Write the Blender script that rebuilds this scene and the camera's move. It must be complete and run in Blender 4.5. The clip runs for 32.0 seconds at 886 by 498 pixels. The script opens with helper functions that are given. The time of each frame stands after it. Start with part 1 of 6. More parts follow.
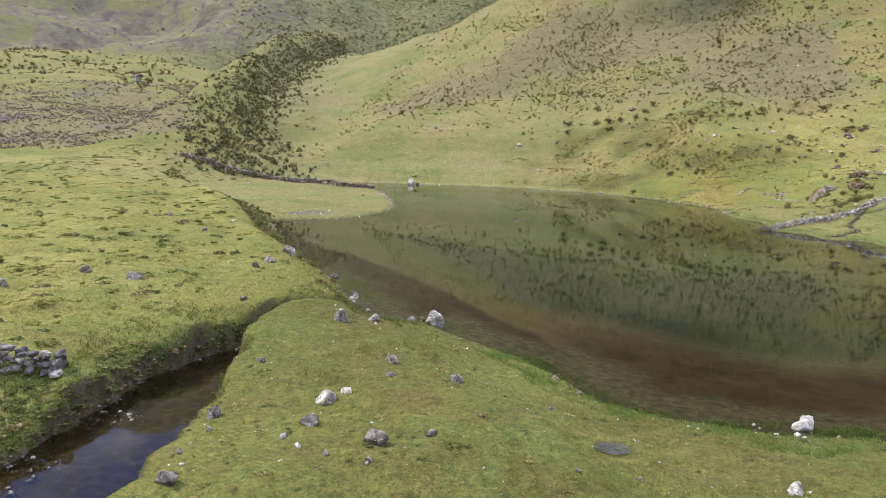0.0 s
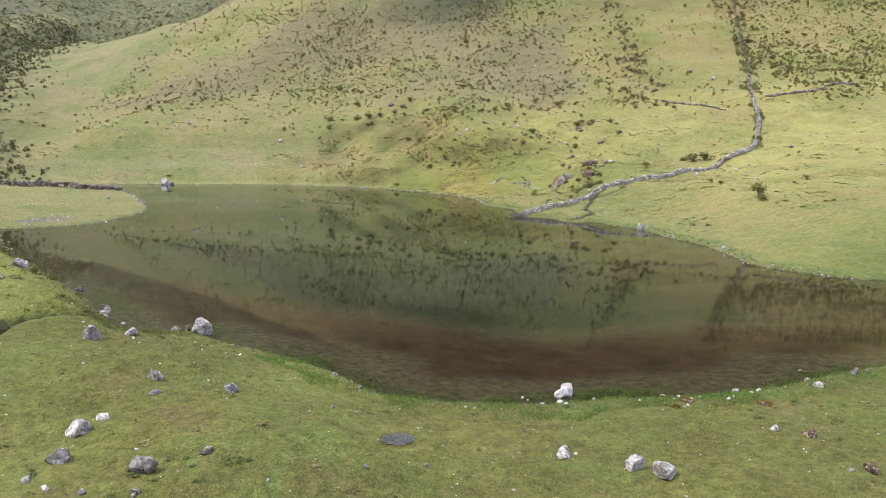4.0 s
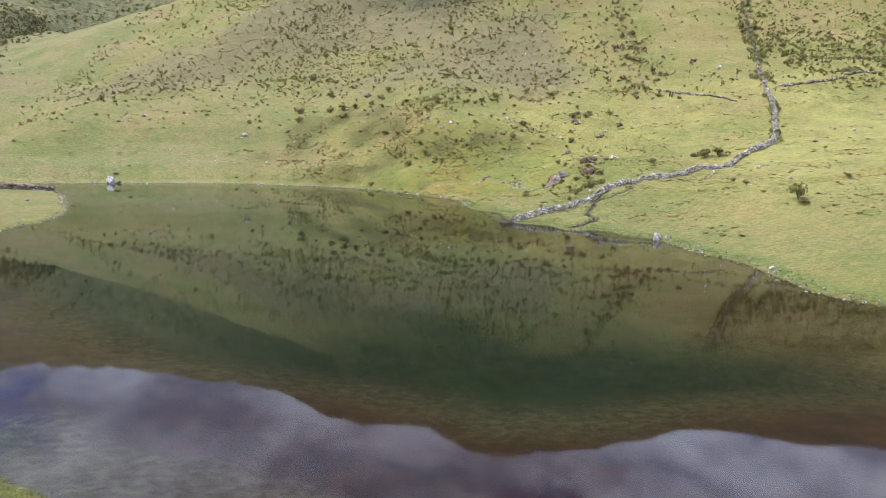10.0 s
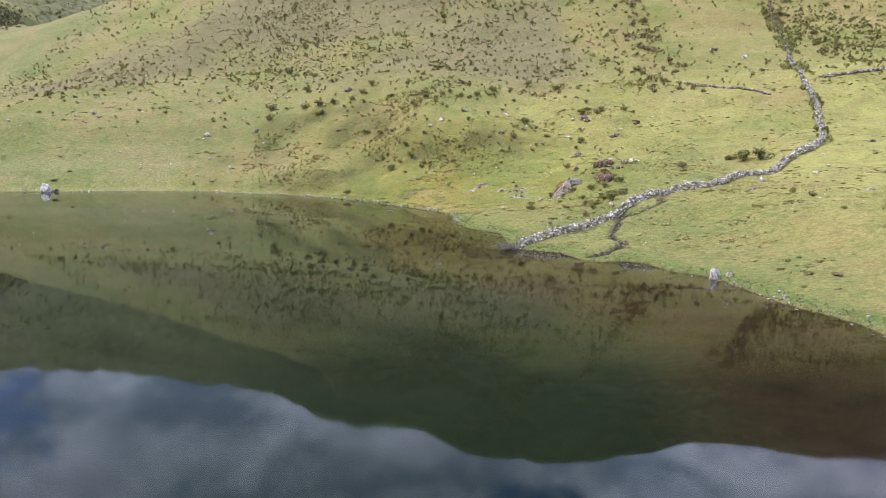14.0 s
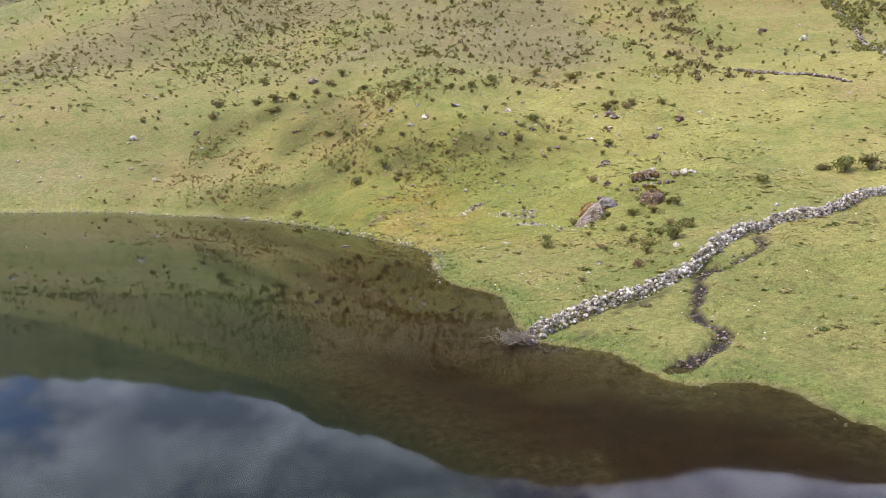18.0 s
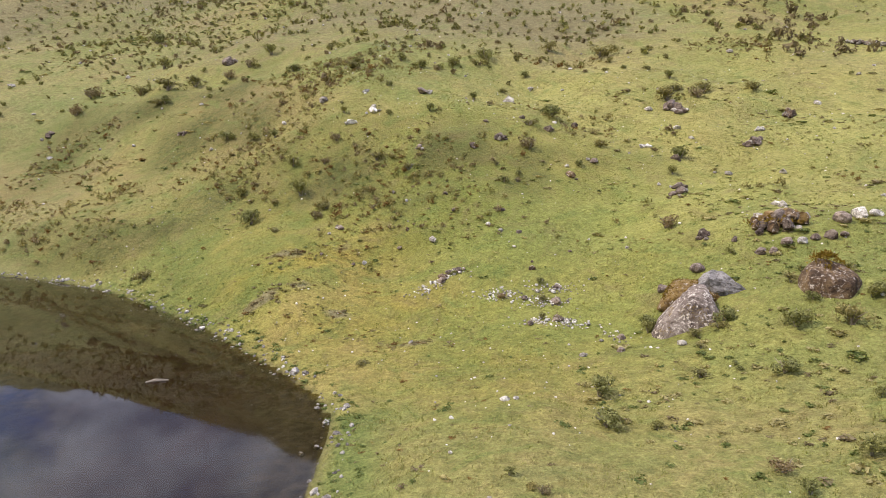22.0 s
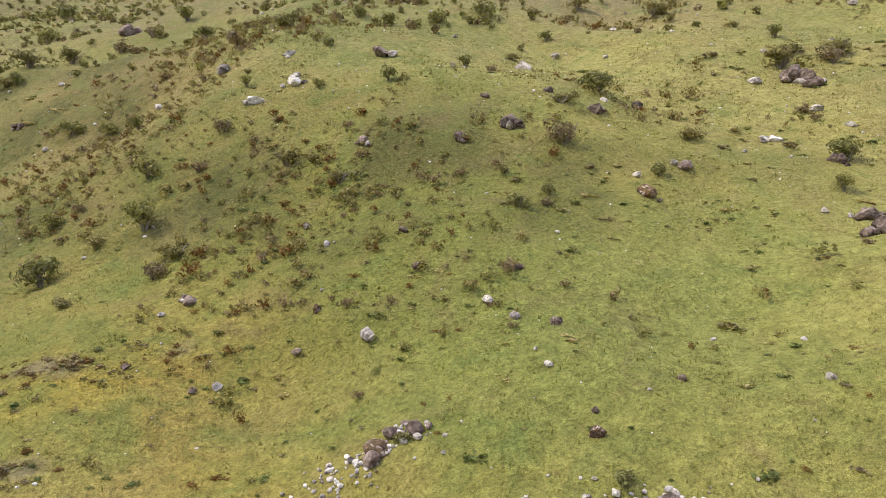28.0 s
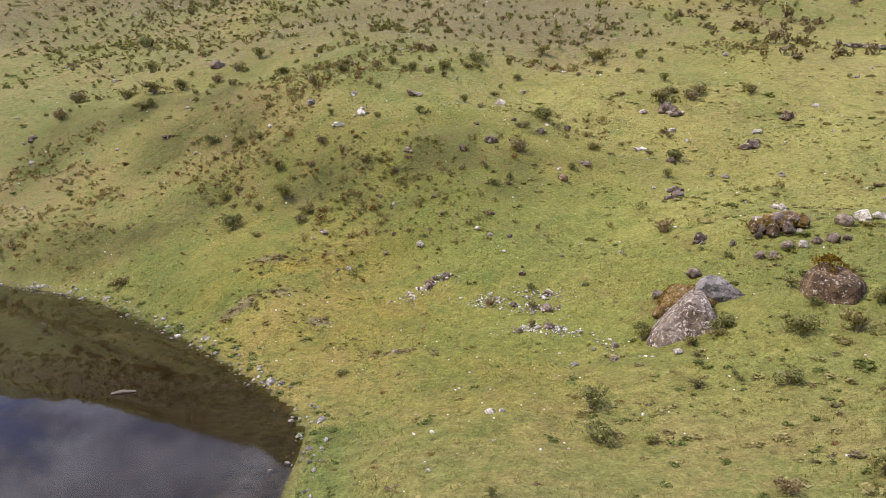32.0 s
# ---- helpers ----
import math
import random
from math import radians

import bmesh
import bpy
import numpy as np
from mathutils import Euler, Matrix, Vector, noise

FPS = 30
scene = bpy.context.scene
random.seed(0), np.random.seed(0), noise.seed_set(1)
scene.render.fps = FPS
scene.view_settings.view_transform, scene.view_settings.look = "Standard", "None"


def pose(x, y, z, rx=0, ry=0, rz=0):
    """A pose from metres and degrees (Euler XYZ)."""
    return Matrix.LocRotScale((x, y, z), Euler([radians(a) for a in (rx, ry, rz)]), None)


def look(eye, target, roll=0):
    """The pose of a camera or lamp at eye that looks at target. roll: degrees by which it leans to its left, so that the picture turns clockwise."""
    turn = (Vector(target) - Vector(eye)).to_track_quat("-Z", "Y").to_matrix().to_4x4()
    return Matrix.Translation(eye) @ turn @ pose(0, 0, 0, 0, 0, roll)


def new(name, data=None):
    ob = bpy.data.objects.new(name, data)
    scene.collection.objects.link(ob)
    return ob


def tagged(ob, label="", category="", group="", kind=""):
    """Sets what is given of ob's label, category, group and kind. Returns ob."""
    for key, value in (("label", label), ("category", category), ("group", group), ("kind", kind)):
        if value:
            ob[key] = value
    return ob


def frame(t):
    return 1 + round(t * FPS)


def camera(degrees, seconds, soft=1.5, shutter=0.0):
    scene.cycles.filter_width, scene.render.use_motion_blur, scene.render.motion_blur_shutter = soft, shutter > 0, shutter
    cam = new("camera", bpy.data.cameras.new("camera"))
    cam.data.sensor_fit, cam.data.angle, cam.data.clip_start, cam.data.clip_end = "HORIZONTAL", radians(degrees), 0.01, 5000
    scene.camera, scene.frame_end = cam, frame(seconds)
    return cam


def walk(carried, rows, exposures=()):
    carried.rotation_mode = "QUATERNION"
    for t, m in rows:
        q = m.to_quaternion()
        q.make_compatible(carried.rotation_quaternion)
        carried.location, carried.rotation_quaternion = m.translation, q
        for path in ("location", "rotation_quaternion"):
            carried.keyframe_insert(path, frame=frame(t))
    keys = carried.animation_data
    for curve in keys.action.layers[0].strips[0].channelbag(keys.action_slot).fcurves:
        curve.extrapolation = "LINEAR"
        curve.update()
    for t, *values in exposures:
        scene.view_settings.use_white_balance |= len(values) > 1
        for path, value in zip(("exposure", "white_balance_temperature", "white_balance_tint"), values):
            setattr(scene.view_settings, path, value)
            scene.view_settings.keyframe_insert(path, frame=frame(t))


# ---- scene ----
cam = camera(63.51, 32.0, soft=0.85)
# seconds, place, heading (to the left of +y), pitch, roll
PATH = [
    (0, 0.26, -0.33, 11.86, 17.86, -8.88, 1.08),
    (0.5, 0.23, -0.27, 11.82, 14.20, -8.85, 0.97),
    (1, 0.23, -0.15, 11.79, 8.12, -8.85, 0.86),
    (1.5, 0.10, -0.01, 11.75, 2.34, -8.82, 0.73),
    (2, 0.07, 0.02, 11.73, 0.63, -8.84, 0.63),
    (2.5, 0.02, -0.00, 11.76, 0.02, -8.85, 0.76),
    (3.5, -0.01, -0.00, 11.74, -0.54, -8.90, 0.63),
    (5.5, 0.08, 2.99, 11.69, -1.32, -9.07, 0.57),
    (6, 0.17, 4.19, 11.65, -1.35, -9.05, 0.59),
    (7, 0.48, 6.83, 11.67, -1.48, -9.12, 0.53),
    (8, 0.82, 10.09, 11.54, -1.60, -9.15, 0.59),
    (9, 1.57, 13.75, 11.39, -1.57, -9.23, 0.46),
    (10, 2.03, 17.73, 10.98, -1.62, -9.17, 0.61),
    (11, 2.56, 22.36, 10.80, -1.67, -9.12, 0.69),
    (12, 2.71, 27.07, 11.04, -1.83, -9.26, 0.41),
    (13, 3.40, 32.63, 11.01, -1.83, -9.26, 0.38),
    (14, 4.02, 38.42, 11.12, -1.82, -9.29, 0.44),
    (14.5, 4.31, 41.58, 11.16, -1.94, -9.23, 0.62),
    (16.5, 6.05, 56.10, 11.29, -1.73, -9.34, 0.23),
    (17, 6.52, 60.26, 11.37, -1.71, -9.38, 0.22),
    (18, 7.45, 69.18, 11.23, -1.65, -9.26, 0.10),
    (19, 8.45, 78.28, 11.29, -1.68, -9.28, 0.06),
    (20, 9.66, 87.76, 11.29, -1.71, -9.23, 0.20),
    (21, 10.77, 97.70, 11.24, -1.78, -9.14, 0.30),
    (22, 11.89, 107.93, 11.18, -1.72, -9.02, 0.20),
    (23, 12.92, 118.04, 11.34, -1.70, -9.13, 0.19),
    (24, 14.09, 128.05, 11.48, -1.34, -9.16, 0.03),
    (24.5, 14.46, 131.69, 11.58, -1.29, -9.09, 0.11),
    (25, 14.60, 133.74, 11.15, -0.95, -8.95, -0.19),
    (25.5, 14.71, 135.05, 10.79, -0.57, -8.77, -0.25),
    (27.5, 14.51, 134.97, 10.12, -1.24, -8.16, 0.08),
    (28, 14.39, 133.50, 10.09, -1.40, -8.23, 0.08),
    (29, 14.05, 129.30, 10.08, -1.61, -8.37, -0.08),
    (30, 13.53, 123.72, 10.21, -1.82, -8.36, 0.17),
    (31, 13.03, 116.98, 10.18, -2.15, -8.24, 0.25),
    (32, 12.50, 109.53, 10.70, -2.01, -8.33, 0.25),
]
walk(cam, [(t, pose(x, y, z, 90 + pitch, 0, yaw) @ pose(0, 0, 0, 0, 0, roll)) for t, x, y, z, yaw, pitch, roll in PATH],
     exposures=[(0, 0.12, 6750, 11), (6, 0.22, 6480, 11), (14, 0.22, 6520, 12), (19.5, 0.19, 7150, 13), (23.5, 0.02, 7300, 11), (28, -0.02, 7250, 13), (32, -0.07, 7250, 14)])

# ---- world and sun ----
SUN_DIR = Vector((-0.78, -0.08, 0.95)).normalized()
world = bpy.data.worlds.new("sky")
scene.world = world
world.use_nodes = True
wn, wl = world.node_tree.nodes, world.node_tree.links
wn.clear()
w_out = wn.new("ShaderNodeOutputWorld")
w_bg = wn.new("ShaderNodeBackground")
w_sky = wn.new("ShaderNodeTexSky")
w_sky.sky_type = "NISHITA"
w_sky.sun_disc = False
w_sky.sun_elevation = math.asin(SUN_DIR.z)
w_sky.sun_rotation = math.atan2(SUN_DIR.x, SUN_DIR.y)
w_sky.altitude = 4200
w_sky.air_density = 0.9
w_sky.dust_density = 0.2
w_sky.ozone_density = 2.2
w_co = wn.new("ShaderNodeTexCoord")
w_map = wn.new("ShaderNodeMapping")
w_map.inputs["Scale"].default_value = (1.0, 1.0, 1.7)
w_map.inputs["Location"].default_value = (0.15, 0.1, 0.2)
w_noise = wn.new("ShaderNodeTexNoise")
w_noise.inputs["Scale"].default_value = 5.2
w_noise.inputs["Detail"].default_value = 8
w_noise.inputs["Roughness"].default_value = 0.56
w_noise.inputs["Distortion"].default_value = 0.35
w_tone = wn.new("ShaderNodeTexNoise")
w_tone.inputs["Scale"].default_value = 8.5
w_tone.inputs["Detail"].default_value = 7
w_tone.inputs["Roughness"].default_value = 0.6
w_axes = wn.new("ShaderNodeSeparateXYZ")
w_turn = wn.new("ShaderNodeMath")
w_turn.operation = "ARCTAN2"
w_share = wn.new("ShaderNodeMapRange")
w_share.inputs["From Min"].default_value = radians(-90)
w_share.inputs["From Max"].default_value = radians(90)
# how much of the sky the clouds cover, from west over north to east
w_cover = wn.new("ShaderNodeValToRGB")
COVER = [(-90, 0.52), (-60, 0.34), (-42, 0.40), (-31, 0.62), (-10, 0.72), (2, 0.68), (7, 0.56), (10.5, 0.44), (13.5, 0.48), (18, 0.70), (30, 0.64), (60, 0.56)]
while len(w_cover.color_ramp.elements) < len(COVER):
    w_cover.color_ramp.elements.new(0.5)
for el, (at, v) in zip(w_cover.color_ramp.elements, COVER):
    el.position = (at + 90) / 180
    el.color = (v, v, v, 1)
w_sum = wn.new("ShaderNodeMath")
w_sum.operation = "ADD"
w_ramp = wn.new("ShaderNodeValToRGB")
w_ramp.color_ramp.elements[0].position = 0.90
w_ramp.color_ramp.elements[1].position = 1.0
w_less = wn.new("ShaderNodeMath")
w_less.operation = "MULTIPLY"
w_less.inputs[1].default_value = 0.95
w_grey = wn.new("ShaderNodeValToRGB")
w_grey.color_ramp.elements[0].position = 0.40
w_grey.color_ramp.elements[0].color = (3.8, 4.6, 7.4, 1)
w_grey.color_ramp.elements[1].position = 0.63
w_grey.color_ramp.elements[1].color = (12.0, 13.0, 16.8, 1)
w_mix = wn.new("ShaderNodeMix")
w_mix.data_type = "RGBA"
wl.new(w_co.outputs["Generated"], w_axes.inputs["Vector"])
wl.new(w_axes.outputs["X"], w_turn.inputs[0])
wl.new(w_axes.outputs["Y"], w_turn.inputs[1])
wl.new(w_turn.outputs[0], w_share.inputs["Value"])
wl.new(w_share.outputs["Result"], w_cover.inputs["Fac"])
wl.new(w_co.outputs["Generated"], w_map.inputs["Vector"])
wl.new(w_map.outputs["Vector"], w_noise.inputs["Vector"])
wl.new(w_map.outputs["Vector"], w_tone.inputs["Vector"])
wl.new(w_noise.outputs["Fac"], w_sum.inputs[0])
wl.new(w_cover.outputs["Color"], w_sum.inputs[1])
wl.new(w_sum.outputs[0], w_less.inputs[0])
wl.new(w_less.outputs[0], w_ramp.inputs["Fac"])
wl.new(w_tone.outputs["Fac"], w_grey.inputs["Fac"])
wl.new(w_ramp.outputs["Color"], w_mix.inputs[0])
w_blue = wn.new("ShaderNodeVectorMath")
w_blue.operation = "MULTIPLY"
w_blue.inputs[1].default_value = (1.25, 1.45, 2.1)
wl.new(w_sky.outputs["Color"], w_blue.inputs[0])
wl.new(w_blue.outputs["Vector"], w_mix.inputs[6])
w_high = wn.new("ShaderNodeMapRange")
w_high.inputs["From Min"].default_value = 0.5
w_high.inputs["From Max"].default_value = 0.95
w_high.inputs["To Min"].default_value = 0.92
w_high.inputs["To Max"].default_value = 2.3
w_scale = wn.new("ShaderNodeVectorMath")
w_scale.operation = "SCALE"
wl.new(w_axes.outputs["Z"], w_high.inputs["Value"])
wl.new(w_grey.outputs["Color"], w_scale.inputs[0])
w_bank = wn.new("ShaderNodeValToRGB")
BANK = [(-90, 0.9), (-34, 0.86), (2, 0.90), (13, 1.0), (18, 1.45), (32, 1.3), (60, 1.0)]
while len(w_bank.color_ramp.elements) < len(BANK):
    w_bank.color_ramp.elements.new(0.5)
for el, (at, v) in zip(w_bank.color_ramp.elements, BANK):
    el.position = (at + 90) / 180
    el.color = (v, v, v, 1)
w_both = wn.new("ShaderNodeMath")
w_both.operation = "MULTIPLY"
wl.new(w_share.outputs["Result"], w_bank.inputs["Fac"])
wl.new(w_bank.outputs["Color"], w_both.inputs[0])
wl.new(w_high.outputs["Result"], w_both.inputs[1])
wl.new(w_both.outputs[0], w_scale.inputs["Scale"])
wl.new(w_scale.outputs["Vector"], w_mix.inputs[7])
wl.new(w_mix.outputs[2], w_bg.inputs["Color"])
w_bg.inputs["Strength"].default_value = 0.12
wl.new(w_bg.outputs["Background"], w_out.inputs["Surface"])

sun_data = bpy.data.lights.new("sun", "SUN")
sun_data.energy = 3.7
sun_data.angle = radians(0.6)
sun_data.color = (1.0, 0.955, 0.87)
sun = new("sun", sun_data)
sun.matrix_world = look((0, 0, 400), Vector((0, 0, 400)) - SUN_DIR)


# ---- small tools ----
rng = np.random.default_rng(7)


def lattice(ix, iy, seed):
    n = (ix.astype(np.int64) * 374761393 + iy.astype(np.int64) * 668265263 + seed * 974634777) & 0xFFFFFFFF
    n = ((n ^ (n >> 13)) * 1274126177) & 0xFFFFFFFF
    return ((n ^ (n >> 16)) & 0xFFFF) / 65535.0 * 2 - 1


def value_noise(x, y, size, seed):
    x, y = np.asarray(x, float) / size, np.asarray(y, float) / size
    ix, iy = np.floor(x), np.floor(y)
    u, v = x - ix, y - iy
    u, v = u * u * (3 - 2 * u), v * v * (3 - 2 * v)
    a, b = lattice(ix, iy, seed), lattice(ix + 1, iy, seed)
    c, d = lattice(ix, iy + 1, seed), lattice(ix + 1, iy + 1, seed)
    return (a * (1 - u) + b * u) * (1 - v) + (c * (1 - u) + d * u) * v


def fractal(x, y, size, octaves, seed, gain=0.5):
    total, amp = 0.0, 1.0
    for k in range(octaves):
        total = total + amp * value_noise(np.asarray(x) + 17.3 * k, np.asarray(y) - 9.1 * k, size / 2 ** k, seed + k)
        amp *= gain
    return total


def step(v, a, b):
    u = np.clip((v - a) / (b - a), 0, 1)
    return u * u * (3 - 2 * u)


def smooth_max(a, b, k):
    return 0.5 * (a + b + np.sqrt((a - b) ** 2 + k * k))


def smooth_min(a, b, k):
    return 0.5 * (a + b - np.sqrt((a - b) ** 2 + k * k))


def rounded(points, n=4, closed=True):
    """A Catmull-Rom curve through the points."""
    p = np.array(points, float)
    m, out = len(p), []
    for i in range(m if closed else m - 1):
        at = (lambda j: p[j % m]) if closed else (lambda j: p[min(max(j, 0), m - 1)])
        a, b, c, d = at(i - 1), at(i), at(i + 1), at(i + 2)
        for t in np.arange(n) / n:
            out.append(0.5 * (2 * b + (c - a) * t + (2 * a - 5 * b + 4 * c - d) * t * t + (3 * b - a - 3 * c + d) * t ** 3))
    if not closed:
        out.append(p[-1])
    return np.array(out)


def line_distance(x, y, line, closed=False):
    """The distance to a line, and how far along it (0 to 1) the nearest place lies."""
    best, along = np.full(np.shape(x), 1e9), np.zeros(np.shape(x))
    ends = list(zip(line, np.roll(line, -1, 0))) if closed else list(zip(line[:-1], line[1:]))
    for k, (a, b) in enumerate(ends):
        ab = b - a
        t = np.clip(((x - a[0]) * ab[0] + (y - a[1]) * ab[1]) / max(ab @ ab, 1e-9), 0, 1)
        q = np.hypot(x - a[0] - t * ab[0], y - a[1] - t * ab[1])
        near = q < best
        best, along = np.where(near, q, best), np.where(near, (k + t) / len(ends), along)
    return best, along


def inside(x, y, ring):
    odd = np.zeros(np.shape(x), bool)
    for a, b in zip(ring, np.roll(ring, -1, 0)):
        if a[1] == b[1]:
            continue
        odd ^= ((a[1] > y) != (b[1] > y)) & (x < (b[0] - a[0]) * (y - a[1]) / (b[1] - a[1]) + a[0])
    return odd


# ---- the lie of the land ----
NEAR_SHORE = [(62, 46), (50, 40), (35, 38), (23.1, 35.8), (17, 33), (12.5, 31.5), (8.3, 31.1), (5.6, 30.5), (2.5, 30.5), (0, 30.7), (-2.5, 31.6),
              (-5.1, 34.7), (-9, 37.9), (-12.3, 40), (-14.4, 41.9), (-16.7, 40.9), (-18.9, 42), (-23.1, 47.9), (-29.3, 55.3), (-38.6, 65.2), (-50, 82), (-54, 86)]
PENINSULA = [(-46.6, 91.3), (-43.9, 97), (-44.6, 111), (-55, 133), (-63, 146), (-71, 157), (-77, 165)]
FAR_SHORE = [(-62, 168.5), (-46, 170), (-36, 170.5), (-29, 167.3), (-20, 164.3), (-12, 160), (-6.5, 155), (-1.3, 149.5), (3, 144), (6.8, 138.7),
             (8.4, 134.5), (8.45, 128), (9.6, 122), (11.4, 119.7), (12.9, 117), (13, 112), (13.6, 107)]
EAST_SHORE = [(15.3, 105.5), (17.4, 104.3), (18, 102), (19.2, 99.8), (22.2, 100), (23.7, 98.7), (24.6, 95.5), (26.9, 92.6), (28.4, 84), (30.2, 79),
              (30.2, 71), (30.3, 67), (32.8, 63), (37.3, 59.5), (50, 57), (60, 53)]
SHORE = rounded(NEAR_SHORE + PENINSULA + FAR_SHORE + EAST_SHORE, 4)
FOOT = np.array([(-118, 190), (-100, 163), (-77, 165)] + FAR_SHORE, float)
HILL_RING = np.concatenate([FOOT, [(90, 107), (4000, 107), (4000, 4000), (-2500, 4000)]])
BLUFF = np.array([(-14, 36), (-18.9, 42), (-29.3, 55.3), (-38.6, 65.2), (-55, 86), (-91, 118), (-120, 146), (-138, 178), (-600, 520)], float)
BLUFF_RING = np.concatenate([BLUFF, [(-4000, 520), (-4000, -4000), (-14, -4000)]])
STREAM = rounded([(-16, 2), (-17.5, 9), (-18.6, 14), (-19.4, 19), (-20.4, 24), (-21.7, 29), (-21.6, 34), (-20.8, 38), (-18.6, 42)], 4, False)
BROOK = rounded([(33.4, 122.6), (32.7, 121.4), (32, 120.2), (31.4, 119), (31.0, 117.8), (30.3, 116.2), (28.8, 115.6), (27.2, 114.4), (26.1, 114.8), (24.8, 113.1), (24.4, 111.4),
                 (23.9, 110.3), (23.1, 108.8), (23.3, 107.6), (22.9, 107), (23.3, 105.7), (22.2, 103.7), (21, 102.8), (19.2, 101.6)], 4, False)
DITCH = rounded([(15.6, 106.2), (17.2, 108), (19.6, 110.2), (22, 111.8), (24.6, 113.4)], 4, False)
KNOLL_SCARS = [(4.2, 150.2), (2.4, 149.4), (6.6, 147.2), (3.0, 154.6), (5.9, 155.6), (8.2, 145.0), (11.0, 143.8)]
SKYLINE_AZ = [-60, -33, -26, -18, -14, -9, 0, 6, 10, 16, 20, 25, 40, 60]
SKYLINE_UP = [6.0, 8.0, 8.9, 9.8, 11.2, 13.8, 18.2, 21.2, 21.1, 17.8, 16.0, 16.4, 18.4, 18.8]


def shore_distance(x, y):
    """Metres from the waterline: above 0 on land."""
    d, _ = line_distance(x, y, SHORE, True)
    d = np.where(inside(x, y, SHORE), -d, d)
    return d + 0.35 * fractal(x, y, 2.6, 3, 5) * step(np.abs(d), 0, 1) * (np.abs(d) < 30)


def ground(x, y, fine=True):
    x, y = np.asarray(x, float), np.asarray(y, float)
    d = shore_distance(x, y)
    r, az = np.hypot(x, y), np.degrees(np.arctan2(x, y))
    # the low land round the water
    marsh = 0.05 + 0.10 * np.clip(d, 0, 12)
    knoll = 0.10 + 2.1 * step(d, -0.5, 9.5) * step(-x, -4, 5)
    z = np.where(y < 60, smooth_max(marsh, knoll * step(62 - y, 0, 8), 0.1), 0.06 + 0.03 * np.clip(d, 0, 14))
    # the raised meadow across the brook
    s, _ = line_distance(x, y, BLUFF)
    s = np.where(inside(x, y, BLUFF_RING), s, -s)
    meadow = 2.1 + 0.0225 * np.clip(r - 35, -20, 400)
    rise = step(s, -1.0, 5.0 + 4 * step(r, 90, 180))
    z = z + (meadow - z) * rise * step(-x, 12, 19)
    # the valley far to the west, and the moraine beside it
    valley = np.interp(r, [0, 190, 250, 350, 430, 600, 700, 900, 1200, 1600, 2400, 4000], [5, 5.6, 11, 25, 38, 62, 76, 102, 215, 470, 900, 1000])
    far_w = step(r, 150, 230) * step(-az, 24, 38) * step(y, -200, 60)
    z = z + (valley + (4 * fractal(x, y, 60, 3, 31) + 5 * fractal(x, y, 110, 3, 35) * step(r, 400, 560)) * step(r, 220, 400) - z) * far_w
    crest_az = np.interp(r, [190, 250, 330, 400, 520, 700], [-38.6, -36, -33, -30.2, -27, -25])
    side = (az - crest_az) / 57.3 * r
    ridge = np.interp(r, [165, 190, 250, 330, 400, 520, 700, 900], [3, 8, 23, 46, 62, 79, 100, 105])
    moraine = np.exp(-(np.where(side > 0, side / 25, side / 19)) ** 2) * step(r, 160, 195) * step(y, 80, 130) * step(1000 - r, 0, 300)
    # the hillside north of the water
    h, _ = line_distance(x, y, FOOT)
    h = np.where(inside(x, y, HILL_RING), h, 0)
    west = np.interp(h, [0, 4, 9, 11, 22, 26, 45, 60, 110, 900], [0, 1.4, 3.1, 4.0, 11.7, 13.9, 21, 26, 54, 580])
    plane = 2.3 + 0.12 * (x - 22) + 0.20 * (y - 139)
    east = smooth_max(0.06 + 0.09 * np.clip(d, 0, 60), plane, 0.8) + 0.20 * np.clip(y - 158, 0, None) + 0.24 * np.clip(y - 225, 0, None)
    east = east + step(d, 9, 27) * (0.85 + 1.3 * step(118 - y, 0, 22)) * step(x, 25, 37) * step(158 - y, 0, 18) * step(y, 66, 86) * step(90 - x, 0, 30)
    east = east + 0.62 * np.exp(-((x - 29) / 4.6) ** 2 - ((y - 117.5) / 4.6) ** 2) + 0.32 * step(x, 32, 38) * step(y, 112, 120) * step(158 - y, 0, 18) * step(90 - x, 0, 30)
    shelf = np.exp(-((x - 17) / 10.5) ** 4) * np.interp(y, [126, 133, 137, 140, 146, 150, 154.5, 158, 164], [0, -0.5, -0.9, -1.6, -2.3, -2.5, -3.4, -2.2, 0])
    brow = 2.6 * np.exp(-((x - 1) / 17) ** 2) * step(y, 161, 172) - 3.0 * step(x, 45, 75) * step(y, 175, 205)
    e = step(x, np.interp(y, [108, 120, 140, 155], [2, 5, 4, 4]), np.interp(y, [108, 120, 140, 155], [13.5, 17, 22, 27])) * step(x * 2 + y, 60, 125)
    hill = west * (1 - e) + east * e + shelf + brow
    gully = np.interp(y, [150, 163, 187, 211, 256, 351, 430, 700], [-105, -100, -116, -134, -156, -192, -212, -260])
    floor = np.interp(r, [170, 190, 220, 250, 300, 400, 480, 700], [0, 2, 6, 14, 23, 42, 56, 90])
    hill = np.where(x < -40, smooth_min(hill, floor + 0.42 * np.clip(x - gully, 0, None), 3), hill)
    crest_r = np.interp(az, [-40, -20, 0, 20], [330, 340, 470, 520])
    crest = 11.8 + crest_r * np.tan(np.radians(np.interp(az, SKYLINE_AZ, SKYLINE_UP)))
    crest = crest * (1 + 0.05 * fractal(az, az * 0 + 3, 7, 3, 77))
